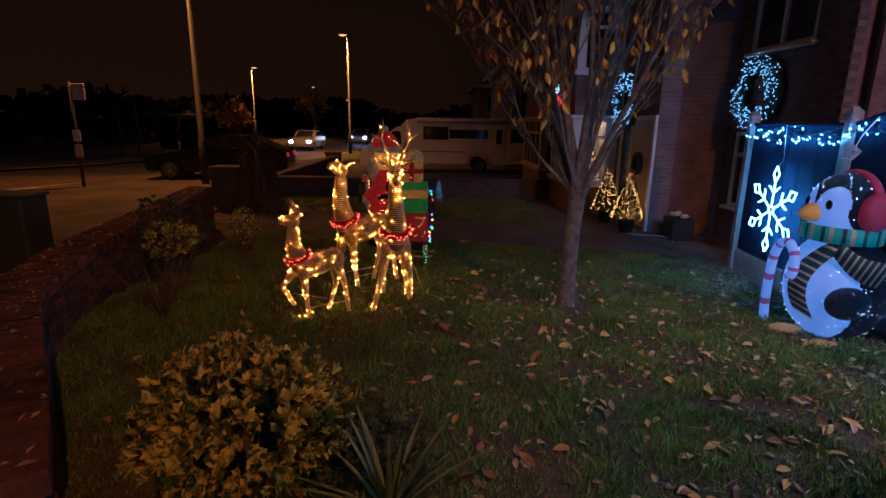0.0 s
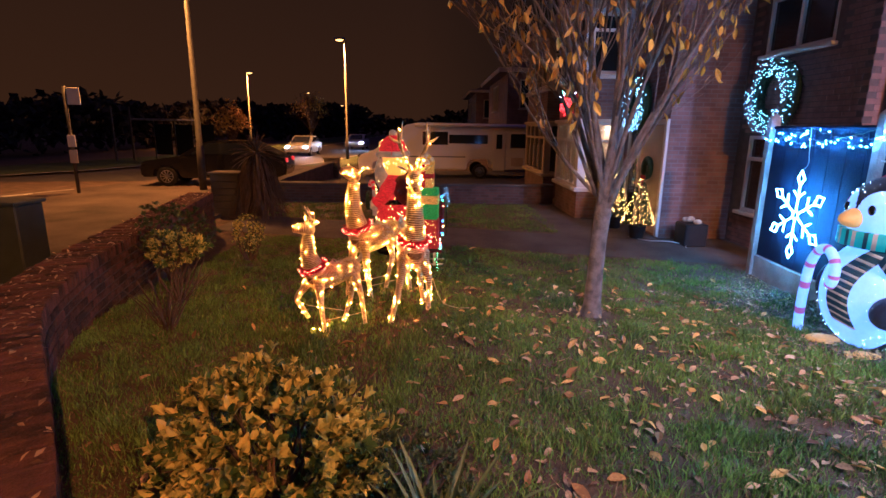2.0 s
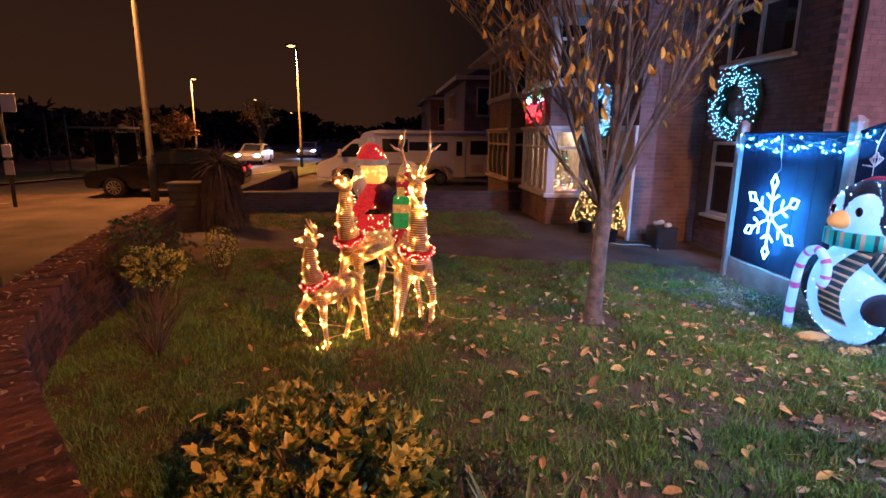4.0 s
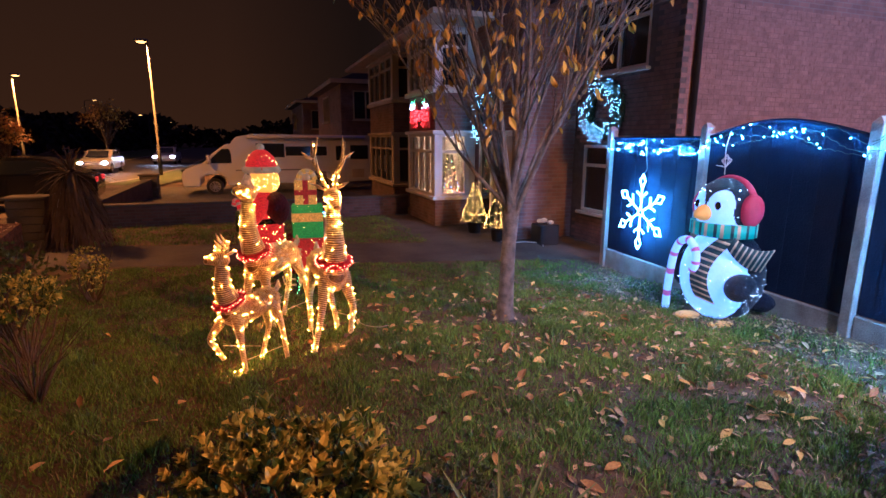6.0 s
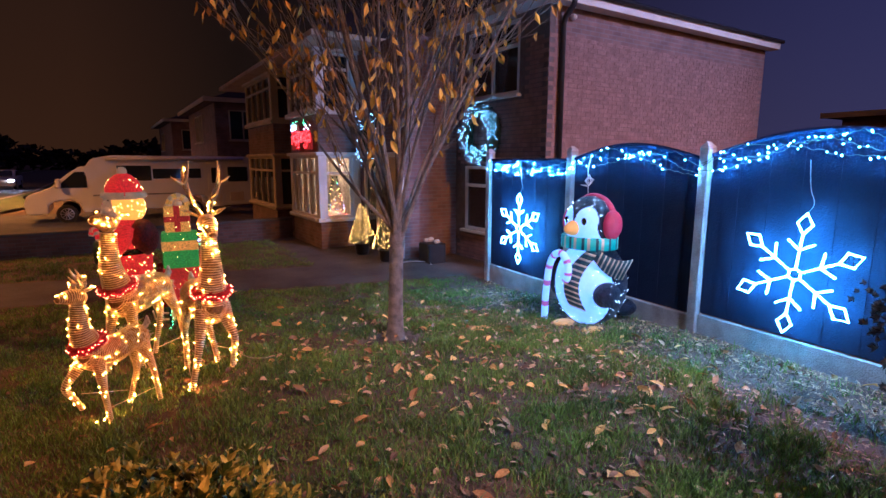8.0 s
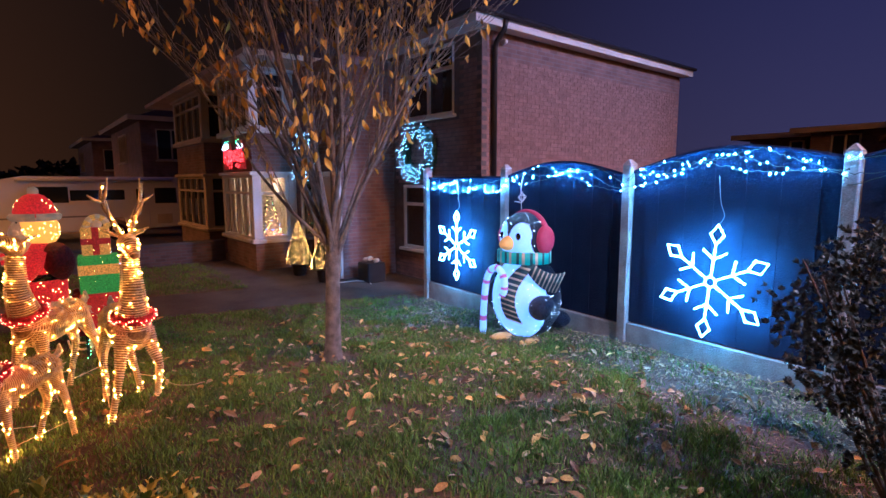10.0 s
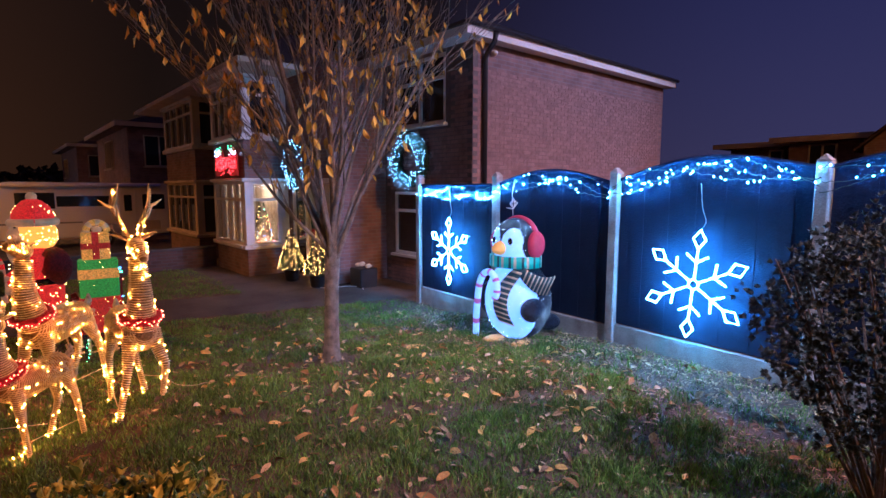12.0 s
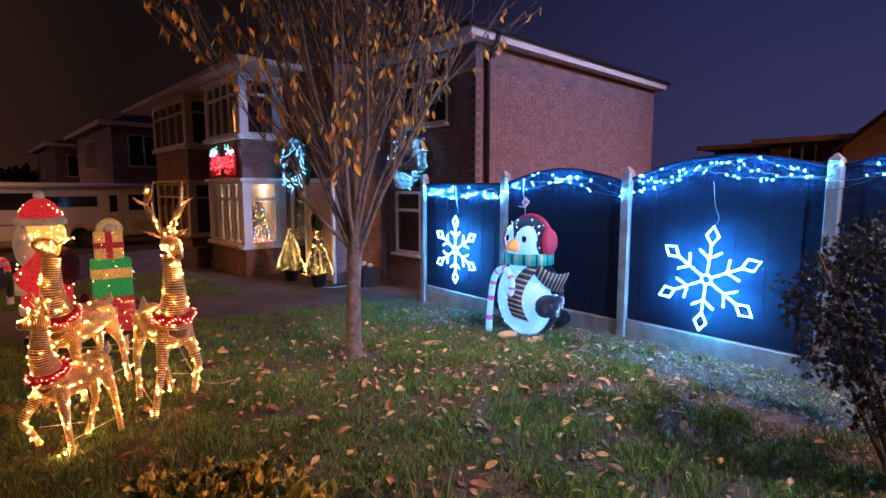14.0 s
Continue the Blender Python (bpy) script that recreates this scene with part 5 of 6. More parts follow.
def ribbon(geo, pts, widths, side, slots, per, thick=0.012):
    """A striped band along points, its width along side."""
    for i in range(len(pts) - 1):
        geo.slot = slots[(i // per) % len(slots)]
        a, b = Vector(pts[i]), Vector(pts[i + 1])
        s0, s1 = Vector(side[i]).normalized() * widths[i] / 2, Vector(side[i + 1]).normalized() * widths[i + 1] / 2
        nrm = (b - a).cross(s0).normalized() * thick
        vs = [a - s0, a + s0, b + s1, b - s1]
        geo.add(vs + [v + nrm for v in vs], [(0, 1, 2, 3), (7, 6, 5, 4), (0, 4, 5, 1), (1, 5, 6, 2), (2, 6, 7, 3), (3, 7, 4, 0)])
    geo.slot = 0


# ---- penguin ----
def penguin():
    """Looks along -y; +x is its left flank."""
    g = Geo()
    mats = [M_PDARK, M_PWHITE, M_PORANGE, M_PRED, M_PGREEN, M_PCREAM, M_LEDP, M_BLACK, M_PSTRIPE, M_PTEAL]
    s = len(g.f)
    g.ball((0.02, 0.03, 0.46), 0.39, 0.37, 0.47, 128, 80)
    # the white front: a broad oval on the belly
    repaint(g, s, lambda c: 1 if 0.4 * c.x - 0.92 * c.y > -0.06 and ((0.92 * c.x + 0.4 * c.y + 0.02) / 0.36) ** 2 + ((c.z - 0.45) / 0.44) ** 2 < 1 else 0)
    s = len(g.f)
    g.ball((0.0, 0.0, 1.12), 0.275, 0.26, 0.29, 144, 90)
    repaint(g, s, lambda c: 1 if c.y < 0.03 and (((abs(c.x) - 0.12) / 0.108) ** 2 + ((c.z - 1.14) / 0.165) ** 2 < 1 or (c.z < 1.1 and abs(c.x) < 0.225)) else 0)
    for sx in (-1, 1):
        g.slot = 7
        g.ball((0.115 * sx, -0.232, 1.16), 0.033, 0.018, 0.04, 10, 8)
        g.slot = 3
        g.ball((0.275 * sx, 0.02, 1.12), 0.08, 0.125, 0.155, 22, 14)
    g.slot = 3
    g.tube([(0.285 * math.cos(radians(a)), 0.05, 1.11 + 0.305 * math.sin(radians(a))) for a in range(10, 171, 10)], 0.04, 8, flat=0.6)
    g.slot = 2
    g.lathe([(0.085, 0.0), (0.075, 0.06), (0.045, 0.12), (0.008, 0.155)], 14, (0, 0, 0))
    n = 14 * 4
    m = pose(-0.01, -0.225, 1.085, 96, 0, 0)
    for i in range(len(g.v) - n, len(g.v)):
        g.v[i] = tuple(m @ Vector(g.v[i]))
    for fx, fy in ((-0.07, -0.27), (0.29, -0.22)):
        g.ball((fx, fy, 0.035), 0.1, 0.14, 0.03, 14, 8)
    # scarf: collar, front tail and flying tail
    for k in range(64):
        a0, a1 = 2 * math.pi * k / 64, 2 * math.pi * (k + 1) / 64
        g.slot = (9, 9, 4, 9, 5)[k % 5]
        r0, r1 = 0.31, 0.29
        g.add([(r0 * math.cos(a), 0.9 * r0 * math.sin(a), z) for z in (0.86, 0.985) for a in (a0, a1)] + [(r1 * 0.8 * math.cos(a), 0.72 * r1 * math.sin(a), z) for z in (0.86, 0.985) for a in (a0, a1)],
              [(0, 1, 3, 2), (5, 4, 6, 7), (2, 3, 7, 6), (1, 0, 4, 5)])
    N = 33
    pts, wd, sd = [], [], []
    for i in range(N + 1):
        u = i / N
        z = 0.86 - 0.6 * u
        r = math.sqrt(max(0.02, 1 - ((z - 0.45) / 0.47) ** 2))
        x = 0.22 - 0.13 * math.sin(u * 2.6)
        pts.append((x, 0.03 - 0.375 * r * math.sqrt(max(0.1, 1 - (x / 0.46) ** 2)) - 0.012, z)); wd.append(0.15 + 0.06 * u); sd.append((1, 0.08, -0.12))
    ribbon(g, pts, wd, sd, [4, 4, 5], 1)
    pts, wd, sd = [], [], []
    for i in range(25):
        u = i / 24
        pts.append((0.3 + 0.21 * u, -0.23 + 0.22 * u, 0.84 - 0.36 * u + 0.22 * u * u)); wd.append(0.13 + 0.12 * u); sd.append((0.5, 0, 1))
    ribbon(g, pts, wd, sd, [4, 4, 5], 1, 0.02)
    # wings
    g.slot = 0
    g.ball((0.38, -0.14, 0.42), 0.13, 0.2, 0.13, 18, 12, pose(0, 0, 0, 0, 18, 20).to_3x3())
    g.ball((-0.42, 0.02, 0.42), 0.1, 0.14, 0.2, 14, 10)
    g.ball((0.2, 0.36, 0.18), 0.16, 0.14, 0.1, 12, 8)
    # candy cane
    cane = [(-0.33, -0.3, 0.02), (-0.29, -0.34, 0.25), (-0.23, -0.38, 0.5), (-0.18, -0.4, 0.68), (-0.1, -0.41, 0.8), (0.0, -0.41, 0.82), (0.08, -0.41, 0.73), (0.09, -0.41, 0.61), (0.06, -0.41, 0.54)]
    striped(g, spline(cane, 8), 0.038, [1, 1, 1, 8], 2, 10)
    # lamps
    g.slot = 6
    for k in range(46):
        a, z = wobble(1.5), rng.uniform(0.05, 0.85)
        r = math.sqrt(max(0.02, 1 - ((z - 0.45) / 0.47) ** 2))
        g.octa((0.02 + 0.4 * r * math.sin(a), 0.03 - 0.378 * r * math.cos(a), z), rng.uniform(0.0024, 0.004))
    for k in range(30):
        a, z = wobble(1.7), rng.uniform(1.0, 1.38)
        r = math.sqrt(max(0.02, 1 - ((z - 1.12) / 0.295) ** 2))
        g.octa((0.28 * r * math.sin(a), -0.265 * r * math.cos(a), z), rng.uniform(0.0035, 0.006))
    for k in range(14):
        g.octa((0.505 + wobble(0.01), -0.16 + wobble(0.1), 0.42 + wobble(0.06)), 0.003)
    # glitter on the dark flank: its glints are tiny glowing specks
    for k in range(170):
        a, z = rng.uniform(0.7, 3.0), rng.uniform(0.06, 0.8)
        r = math.sqrt(max(0.02, 1 - ((z - 0.45) / 0.47) ** 2))
        g.octa((0.02 + 0.396 * r * math.sin(a), 0.03 - 0.376 * r * math.cos(a), z), rng.uniform(0.0008, 0.0019))
    for k in range(60):
        v = Vector((wobble(1), wobble(1), wobble(1))).normalized()
        g.octa(Vector((0.38, -0.14, 0.42)) + Vector((0.14 * v.x, 0.2 * v.y, 0.135 * v.z)), rng.uniform(0.0008, 0.0019))
        v = Vector((wobble(1), wobble(1), abs(v.z) + 0.2)).normalized()
        g.octa(Vector((0, 0, 1.12)) + Vector((0.28 * v.x, 0.265 * v.y, 0.294 * v.z)), rng.uniform(0.0008, 0.0017))
    m = Matrix.Translation((3.45, 4.33, ground_z(3.45, 4.33) - 0.02)) @ pose(0, 0, 0, 0, 0, -89) @ Matrix.Scale(1.03, 4)
    return solid("penguin_figure", g, mats, "light-up fabric penguin with red ear muffs and striped scarf", "figure", m, smooth=False)


M_PTEAL = lit_fabric("teal_mesh_fabric", (0.03, 0.3, 0.22), 0.25, lamp=(0.03, 0.6, 0.55))
M_LEDP = glow("penguin_led_and_glint", (0.5, 0.82, 1.0), 26.0)
pg = penguin()
pg.data.polygons.foreach_set("use_smooth", [True] * len(pg.data.polygons))
hook = Geo()
hook.tube(spline([(3.47, 4.4, 1.3), (3.5, 4.43, 1.4), (3.68, 4.6, 1.56), (4.02, 4.86, 1.74)], 6), 0.004, 5)
for k in range(3):
    hook.tube(spline([(3.5, 4.42, 1.38), (3.51 + 0.01 * k, 4.41 - 0.012 * k, 1.45), (3.51, 4.43, 1.5 - 0.02 * k), (3.49, 4.445 + 0.012 * k, 1.44), (3.5, 4.43, 1.38), (3.48 - 0.01 * k, 4.46 + 0.02 * k, 1.39)], 6), 0.0045, 5)
solid("cable_hank", hook, M_WIRE, "loose hank of white cable tied above the penguin", "cable")

# ---- Santa, sleigh and gifts ----
M_LEDW = glow("soft_led", (1.0, 0.5, 0.08), 26.0)
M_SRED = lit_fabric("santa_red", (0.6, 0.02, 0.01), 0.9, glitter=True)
# white cloth and face: warm gold lamplight is put into their colours
M_SWHITE = lit_fabric("santa_white_gold_lit", (0.7, 0.48, 0.24), 0.12)
M_SFACE = lit_fabric("santa_face_gold_lit", (0.95, 0.4, 0.03), 0.85)
M_SACK = mat("sack_tinsel", (0.35, 0.02, 0.02), 0.5, col2=(0.12, 0.008, 0.008), scale=40, fine=260, bump=1.0)


def santa():
    """Looks along -y; one mesh with painted fabrics."""
    g = Geo()
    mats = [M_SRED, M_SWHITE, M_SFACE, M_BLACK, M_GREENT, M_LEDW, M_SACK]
    g.lathe([(0.24, 0.52), (0.3, 0.56), (0.31, 0.75), (0.27, 0.95), (0.24, 1.12), (0.17, 1.26), (0.1, 1.3)], 28, sy=0.85)
    g.slot = 1
    g.lathe([(0.27, 0.45), (0.33, 0.46), (0.34, 0.53), (0.28, 0.56)], 28, sy=0.85)
    g.slot = 3
    g.lathe([(0.305, 0.82), (0.312, 0.83), (0.3, 0.9), (0.29, 0.9)], 28, sy=0.86)
    g.slot = 0
    for sx in (-1, 1):
        g.slot = 0
        g.tube([(0.13 * sx, -0.03, 0.5), (0.14 * sx, -0.05, 0.22)], [0.12, 0.1], 14)
        g.slot = 1
        g.tube([(0.14 * sx, -0.05, 0.24), (0.14 * sx, -0.05, 0.18)], [0.12, 0.12], 14)
        g.slot = 3
        g.ball((0.14 * sx, -0.1, 0.09), 0.1, 0.17, 0.1, 14, 10)
        g.slot = 0
        g.tube(spline([(0.22 * sx, -0.02, 1.16), (0.33 * sx, -0.1, 0.98), (0.3 * sx, -0.24, 0.84)], 6), [0.1] * 6 + [0.095] * 7, 12)
        g.slot = 1
        g.ball((0.29 * sx, -0.27, 0.82), 0.085, 0.085, 0.08, 12, 8)
    g.slot = 6
    g.ball((0.1, 0.16, 1.02), 0.24, 0.19, 0.25, 20, 14)
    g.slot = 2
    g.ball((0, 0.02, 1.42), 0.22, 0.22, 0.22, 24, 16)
    g.slot = 1
    s = len(g.f)
    g.ball((0, -0.15, 1.29), 0.18, 0.14, 0.27, 22, 14)
    g.ball((-0.09, -0.2, 1.4), 0.09, 0.05, 0.05, 12, 8); g.ball((0.09, -0.2, 1.4), 0.09, 0.05, 0.05, 12, 8)
    g.slot = 0
    g.ball((0, -0.22, 1.46), 0.04, 0.04, 0.035, 10, 8)
    g.slot = 3
    for sx in (-1, 1):
        g.ball((0.075 * sx, -0.185, 1.53), 0.02, 0.012, 0.025, 8, 6)
    g.slot = 0
    g.lathe([(0.21, 1.58), (0.215, 1.66), (0.18, 1.76), (0.1, 1.84), (0.03, 1.87)], 24)
    g.slot = 1
    g.tube([(0.22 * math.cos(a), 0.22 * math.sin(a), 1.58) for a in [2 * math.pi * j / 24 for j in range(25)]], 0.048, 10, caps=False)
    g.ball((0.0, 0.0, 1.89), 0.06, n=14, rings=10)
    g.slot = 4
    g.tube([(0.24 + 0.12 * math.cos(a), -0.36, 0.88 + 0.12 * math.sin(a)) for a in [2 * math.pi * j / 20 for j in range(21)]], 0.035, 8, caps=False)
    striped(g, spline([(-0.34, -0.34, 0.55), (-0.34, -0.34, 0.95), (-0.36, -0.36, 1.08), (-0.43, -0.4, 1.1), (-0.47, -0.42, 1.02)], 8), 0.035, [1, 0], 3, 10)
    g.slot = 5
    for k in range(30):
        a, z = rng.uniform(0.6, 2.9), rng.uniform(1.3, 1.56)
        r = 0.222 * math.sqrt(1 - ((z - 1.42) / 0.23) ** 2)
        g.octa((r * math.sin(a), 0.02 - r * math.cos(a), z), 0.005)
    for k in range(90):
        a, z = wobble(math.pi), rng.uniform(0.5, 1.2)
        g.octa((0.315 * math.sin(a), -0.27 * math.cos(a), z), rng.uniform(0.004, 0.007))
    for k in range(26):
        a = wobble(math.pi)
        z = rng.uniform(1.62, 1.8)
        r = 0.22 - 0.6 * max(0, z - 1.68)
        g.octa((r * math.sin(a), -r * math.cos(a), z), rng.uniform(0.004, 0.007))
    ob = solid("santa_figure", g, mats, "light-up fabric Santa figure in a red suit", "figure", Matrix.Translation((-0.86, 8.25, ground_z(-0.86, 8.25))) @ pose(0, 0, 0, 0, 0, -90) @ Matrix.Scale(0.98, 4))
    ob.data.polygons.foreach_set("use_smooth", [True] * len(ob.data.polygons))
    return ob


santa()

M_GREENF = lit_fabric("green_glitter", (0.05, 0.42, 0.05), 0.35, glitter=True)
M_GOLDF = lit_fabric("gold_glitter", (0.85, 0.42, 0.05), 0.4, glitter=True)
M_REDF = lit_fabric("red_glitter", (0.55, 0.03, 0.015), 0.3, glitter=True)


def gift(name, label, x, y, z0, w, d, h, paper, band, cross, yaw):
    b = thing(name, label, "gift box", Matrix.Translation((x, y, z0)) @ pose(0, 0, 0, 0, 0, yaw), group="stacked gift boxes")
    part("box", Geo().box(-w / 2, -d / 2, 0, w / 2, d / 2, h, 0.012), paper, b)
    if band is not None:
        g = Geo()
        if cross:
            g.box(-w * 0.12, -d / 2 - 0.004, 0.004, w * 0.12, d / 2 + 0.004, h + 0.004)
            g.box(-w / 2 - 0.004, -d / 2 - 0.003, h * 0.4, w / 2 + 0.004, d / 2 + 0.003, h * 0.62)
        else:
            g.box(-w / 2 - 0.004, -d / 2 - 0.004, h * 0.5, w / 2 + 0.004, d / 2 + 0.004, h * 0.76)
        part("ribbon", g, band, b)
    g = Geo()
    for _ in range(40 if band is None else 6):
        g.octa((wobble(w / 2), -d / 2 - 0.004, rng.uniform(0.02, h)), 0.0028)
    tagged(part("lamps", g, M_LEDW, b), kind="stuff")
    return b


GX, GY = -0.36, 7.22
gift("gift_box", "big red glitter gift box at the foot of the stack", GX, GY, 0.0, 0.4, 0.26, 0.4, M_REDF, None, False, -6)
gift("gift_box", "green glitter gift box with a gold band", GX, GY, 0.404, 0.38, 0.24, 0.42, M_GREENF, M_GOLDF, False, -6)
gift("gift_box", "small gold gift box with a red ribbon cross", GX - 0.01, GY, 0.828, 0.27, 0.19, 0.3, M_GOLDF, M_REDF, True, -6)
top = thing("gift_bow", "gold and white striped bow on the top gift", "bow", Matrix.Translation((GX - 0.01, GY, 1.13)))
g = Geo()
striped(g, [(0.02 + 0.1 * math.cos(radians(a)), 0, 0.0 + 0.11 * math.sin(radians(a))) for a in range(0, 181, 12)], 0.035, [0, 1], 2, 8)
part("loop", g, [M_GOLDF, M_SWHITE], top)
part("knot", Geo().ball((0.02, -0.02, 0.03), 0.05, 0.03, 0.04, 12, 8), M_SWHITE, top)
stand = thing("gift_stand", "thin metal stand under the gift stack with green lamps", "stand", Matrix.Translation((GX, GY, ground_z(GX, GY))))
for sx in (-0.17, 0.17):
    for sy in (-0.1, 0.1):
        part("leg", Geo().tube([(sx, sy, -0.03), (sx, sy, -ground_z(GX, GY) - 0.005)], 0.008, 6), M_WIREG, stand)
part("tray", Geo().box(-0.19, -0.12, -ground_z(GX, GY) - 0.02, 0.19, 0.12, -ground_z(GX, GY) - 0.004), M_WIREG, stand)
M_LEDG = glow("green_led", (0.1, 1.0, 0.25), 10.0)
M_LEDBL = glow("blue_led", (0.05, 0.25, 1.0), 16.0)
g = Geo()
for sx in (-0.17, 0.17):
    for k in range(7):
        g.octa((sx + wobble(0.02), -0.11, 0.02 + 0.04 * k), 0.006)
tagged(part("lamps", g, M_LEDG, stand, "small green lamps"), kind="stuff")

sl = thing("sleigh", "red tinsel sleigh behind the gifts with coloured lamps", "sleigh", Matrix.Translation((-0.38, 7.62, ground_z(-0.38, 7.62))) @ pose(0, 0, 0, 0, 0, -6))
g = Geo()
profile_pts = [(0.0, 0.2), (0.75, 0.2), (0.95, 0.45), (1.0, 0.95), (0.88, 0.95), (0.8, 0.6), (0.6, 0.5), (0.2, 0.5), (0.05, 0.7), (-0.05, 0.68), (-0.08, 0.4)]
for y0, y1 in ((-0.2, -0.16), (0.16, 0.2)):
    n = len(profile_pts)
    g.add([(x * 0.5 - 0.2, y0, z) for x, z in profile_pts] + [(x * 0.5 - 0.2, y1, z) for x, z in profile_pts],
          [tuple(range(n)), tuple(range(2 * n - 1, n - 1, -1))] + [(i, n + i, n + (i + 1) % n, (i + 1) % n) for i in range(n)])
g.box(-0.2, -0.16, 0.2, 0.28, 0.16, 0.24)
part("body", g, M_SACK, sl)
for y in (-0.15, 0.15):
    part("runner", Geo().tube([(-0.3, y, 0.16), (-0.28, y, 0.05), (-0.1, y, 0.02), (0.2, y, 0.02), (0.3, y, 0.03)], 0.012, 6), M_GOLD, sl)
for sx in (-0.1, 0.16):
    part("strut", Geo().box(sx, -0.16, 0.0, sx + 0.04, 0.16, 0.2), M_GOLD, sl)
part("sack", Geo().ball((0.14, 0, 0.7), 0.16, 0.17, 0.42, 18, 14), M_SACK, sl, "bulging dark red tinsel sack", smooth=True)
for k in range(18):
    u = k / 17
    mm = (M_LEDG, M_LEDBL, M_LEDR, M_LEDW)[k % 4]
    part("bulb", Geo().ball((0.27 + wobble(0.03), -0.1 + wobble(0.08), 0.25 + 0.75 * u), 0.013, n=8, rings=6), mm, sl)
blue = thing("blue_lantern", "small lantern with icy blue lamps on the lawn", "lantern", Matrix.Translation((0.0, 9.6, ground_z(0, 9.6))))
part("stake", Geo().tube([(0, 0, -0.05), (0, 0, 0.6)], 0.008, 6), M_WIREG, blue)
g = Geo()
for _ in range(16):
    g.octa((wobble(0.05), wobble(0.05), rng.uniform(0.55, 0.9)), 0.005)
tagged(part("lamps", g, M_LEDBW, blue), kind="stuff")
part("cage", Geo().lathe([(0.01, 0.52), (0.07, 0.55), (0.07, 0.9), (0.01, 0.96)], 8), M_CLEAR, blue)

# ---- at the front door ----
def potted_tree(x, y, h, r, label):
    z = -0.315
    t = thing("potted_fir", label, "Christmas tree", Matrix.Translation((x, y, z)), group="lit firs by the front door")
    part("pot", Geo().lathe([(0.11, 0.0), (0.13, 0.02), (0.16, 0.22), (0.17, 0.24), (0.15, 0.24), (0.14, 0.2)], 18), M_PIPE, t, "black plastic pot", smooth=True)
    part("stem", Geo().tube([(0, 0, 0.15), (0, 0, h - 0.08)], [0.02, 0.005], 6), M_TWIG, t)
    g, lg = Geo(), Geo()
    for k in range(2600):
        zz = 0.25 + (h - 0.25) * (1 - math.sqrt(rng.random()))
        rr = r * (1 - (zz - 0.25) / (h - 0.22)) * (0.6 + 0.4 * rng.random())
        a = wobble(math.pi)
        d = Vector((math.cos(a), math.sin(a), 0.15 + wobble(0.5)))
        g.leaf((rr * math.cos(a) * 0.75, rr * math.sin(a) * 0.75, zz), d, (wobble(1), wobble(1), 1), 0.08, 0.012, 0.05)
    for k in range(270):
        zz = 0.27 + (h - 0.25) * (1 - math.sqrt(rng.random()))
        rr = r * (1 - (zz - 0.25) / (h - 0.2))
        a = wobble(math.pi)
        lg.octa((rr * math.cos(a), rr * math.sin(a), zz), rng.uniform(0.0036, 0.0056))
    part("needles", g, M_GREENT, t)
    tagged(part("lamps", lg, M_LEDW, t, "warm lamps"), kind="stuff")


potted_tree(3.42, 10.5, 1.12, 0.3, "small potted fir with warm lamps by the door")
potted_tree(3.5, 9.5, 1.1, 0.3, "potted fir with warm lamps beside the brick pillar")
dw = thing("door_wreath", "dark wreath with a red bow on the front door", "wreath", facing_x(3.85, 10.1, 0.92))
part("ring", Geo().tube([(0.15 * math.sin(2 * math.pi * k / 24), -0.03, 0.17 * math.cos(2 * math.pi * k / 24)) for k in range(25)], 0.055, 8, caps=False), M_GREENT, dw)
part("bow", Geo().ball((-0.05, -0.09, -0.17), 0.06, 0.03, 0.04, 10, 6).ball((0.05, -0.09, -0.17), 0.06, 0.03, 0.04, 10, 6).box(-0.04, -0.1, -0.36, 0.04, -0.08, -0.17, 0.008), M_REDT, dw)
pl = thing("planter", "square dark planter with pale flowers by the wall", "planter", pose(4.25, 9.0, -0.32))
part("tub", Geo().box(-0.2, -0.2, 0, 0.2, 0.2, 0.38, 0.02), M_PIPE, pl)
for k in range(5):
    part("flower", Geo().ball((wobble(0.13), wobble(0.13), 0.43 + wobble(0.02)), 0.06, 0.06, 0.045, 10, 6), M_CREAM, pl)
cb = Geo().tube(spline([(3.4, 9.6, -0.31), (3.6, 9.2, -0.3), (3.9, 9.05, -0.28), (4.1, 8.9, -0.3), (4.05, 8.7, -0.31)], 6), 0.008, 5)
solid("extension_cable", cb, M_WIRE, "white extension cable lying on the path", "cable")

# the lit room in the bay
g = Geo()
g.box(3.86, 11.75, 0.3, 3.89, 13.55, 1.8); g.box(3.0, 13.5, 0.37, 3.86, 13.56, 1.76)
solid("room_wall", g, M_PLASTER, "cream plaster wall inside the bay", "wall", kind="structure")
blind = Geo()
for k in range(4):
    y = 11.85 + 0.46 * k
    blind.box(3.03, y, 0.45, 3.04, y + 0.36, 1.7)
solid("window_blind", blind, M_PLASTER, "pale blinds behind the bay window", "blind")
it = thing("indoor_christmas_tree", "decorated indoor Christmas tree with coloured lamps in the bay", "Christmas tree", pose(3.42, 12.0, 0.3))
g = Geo()
for k in range(900):
    zz = 1.0 * rng.random()
    rr = 0.27 * (1 - zz / 1.05)
    a = wobble(math.pi)
    g.leaf((rr * math.cos(a) * 0.8, rr * math.sin(a) * 0.8, zz), (math.cos(a), math.sin(a), wobble(0.5)), (wobble(1), wobble(1), 1), 0.08, 0.014, 0.05)
part("needles", g, M_GREENT, it)
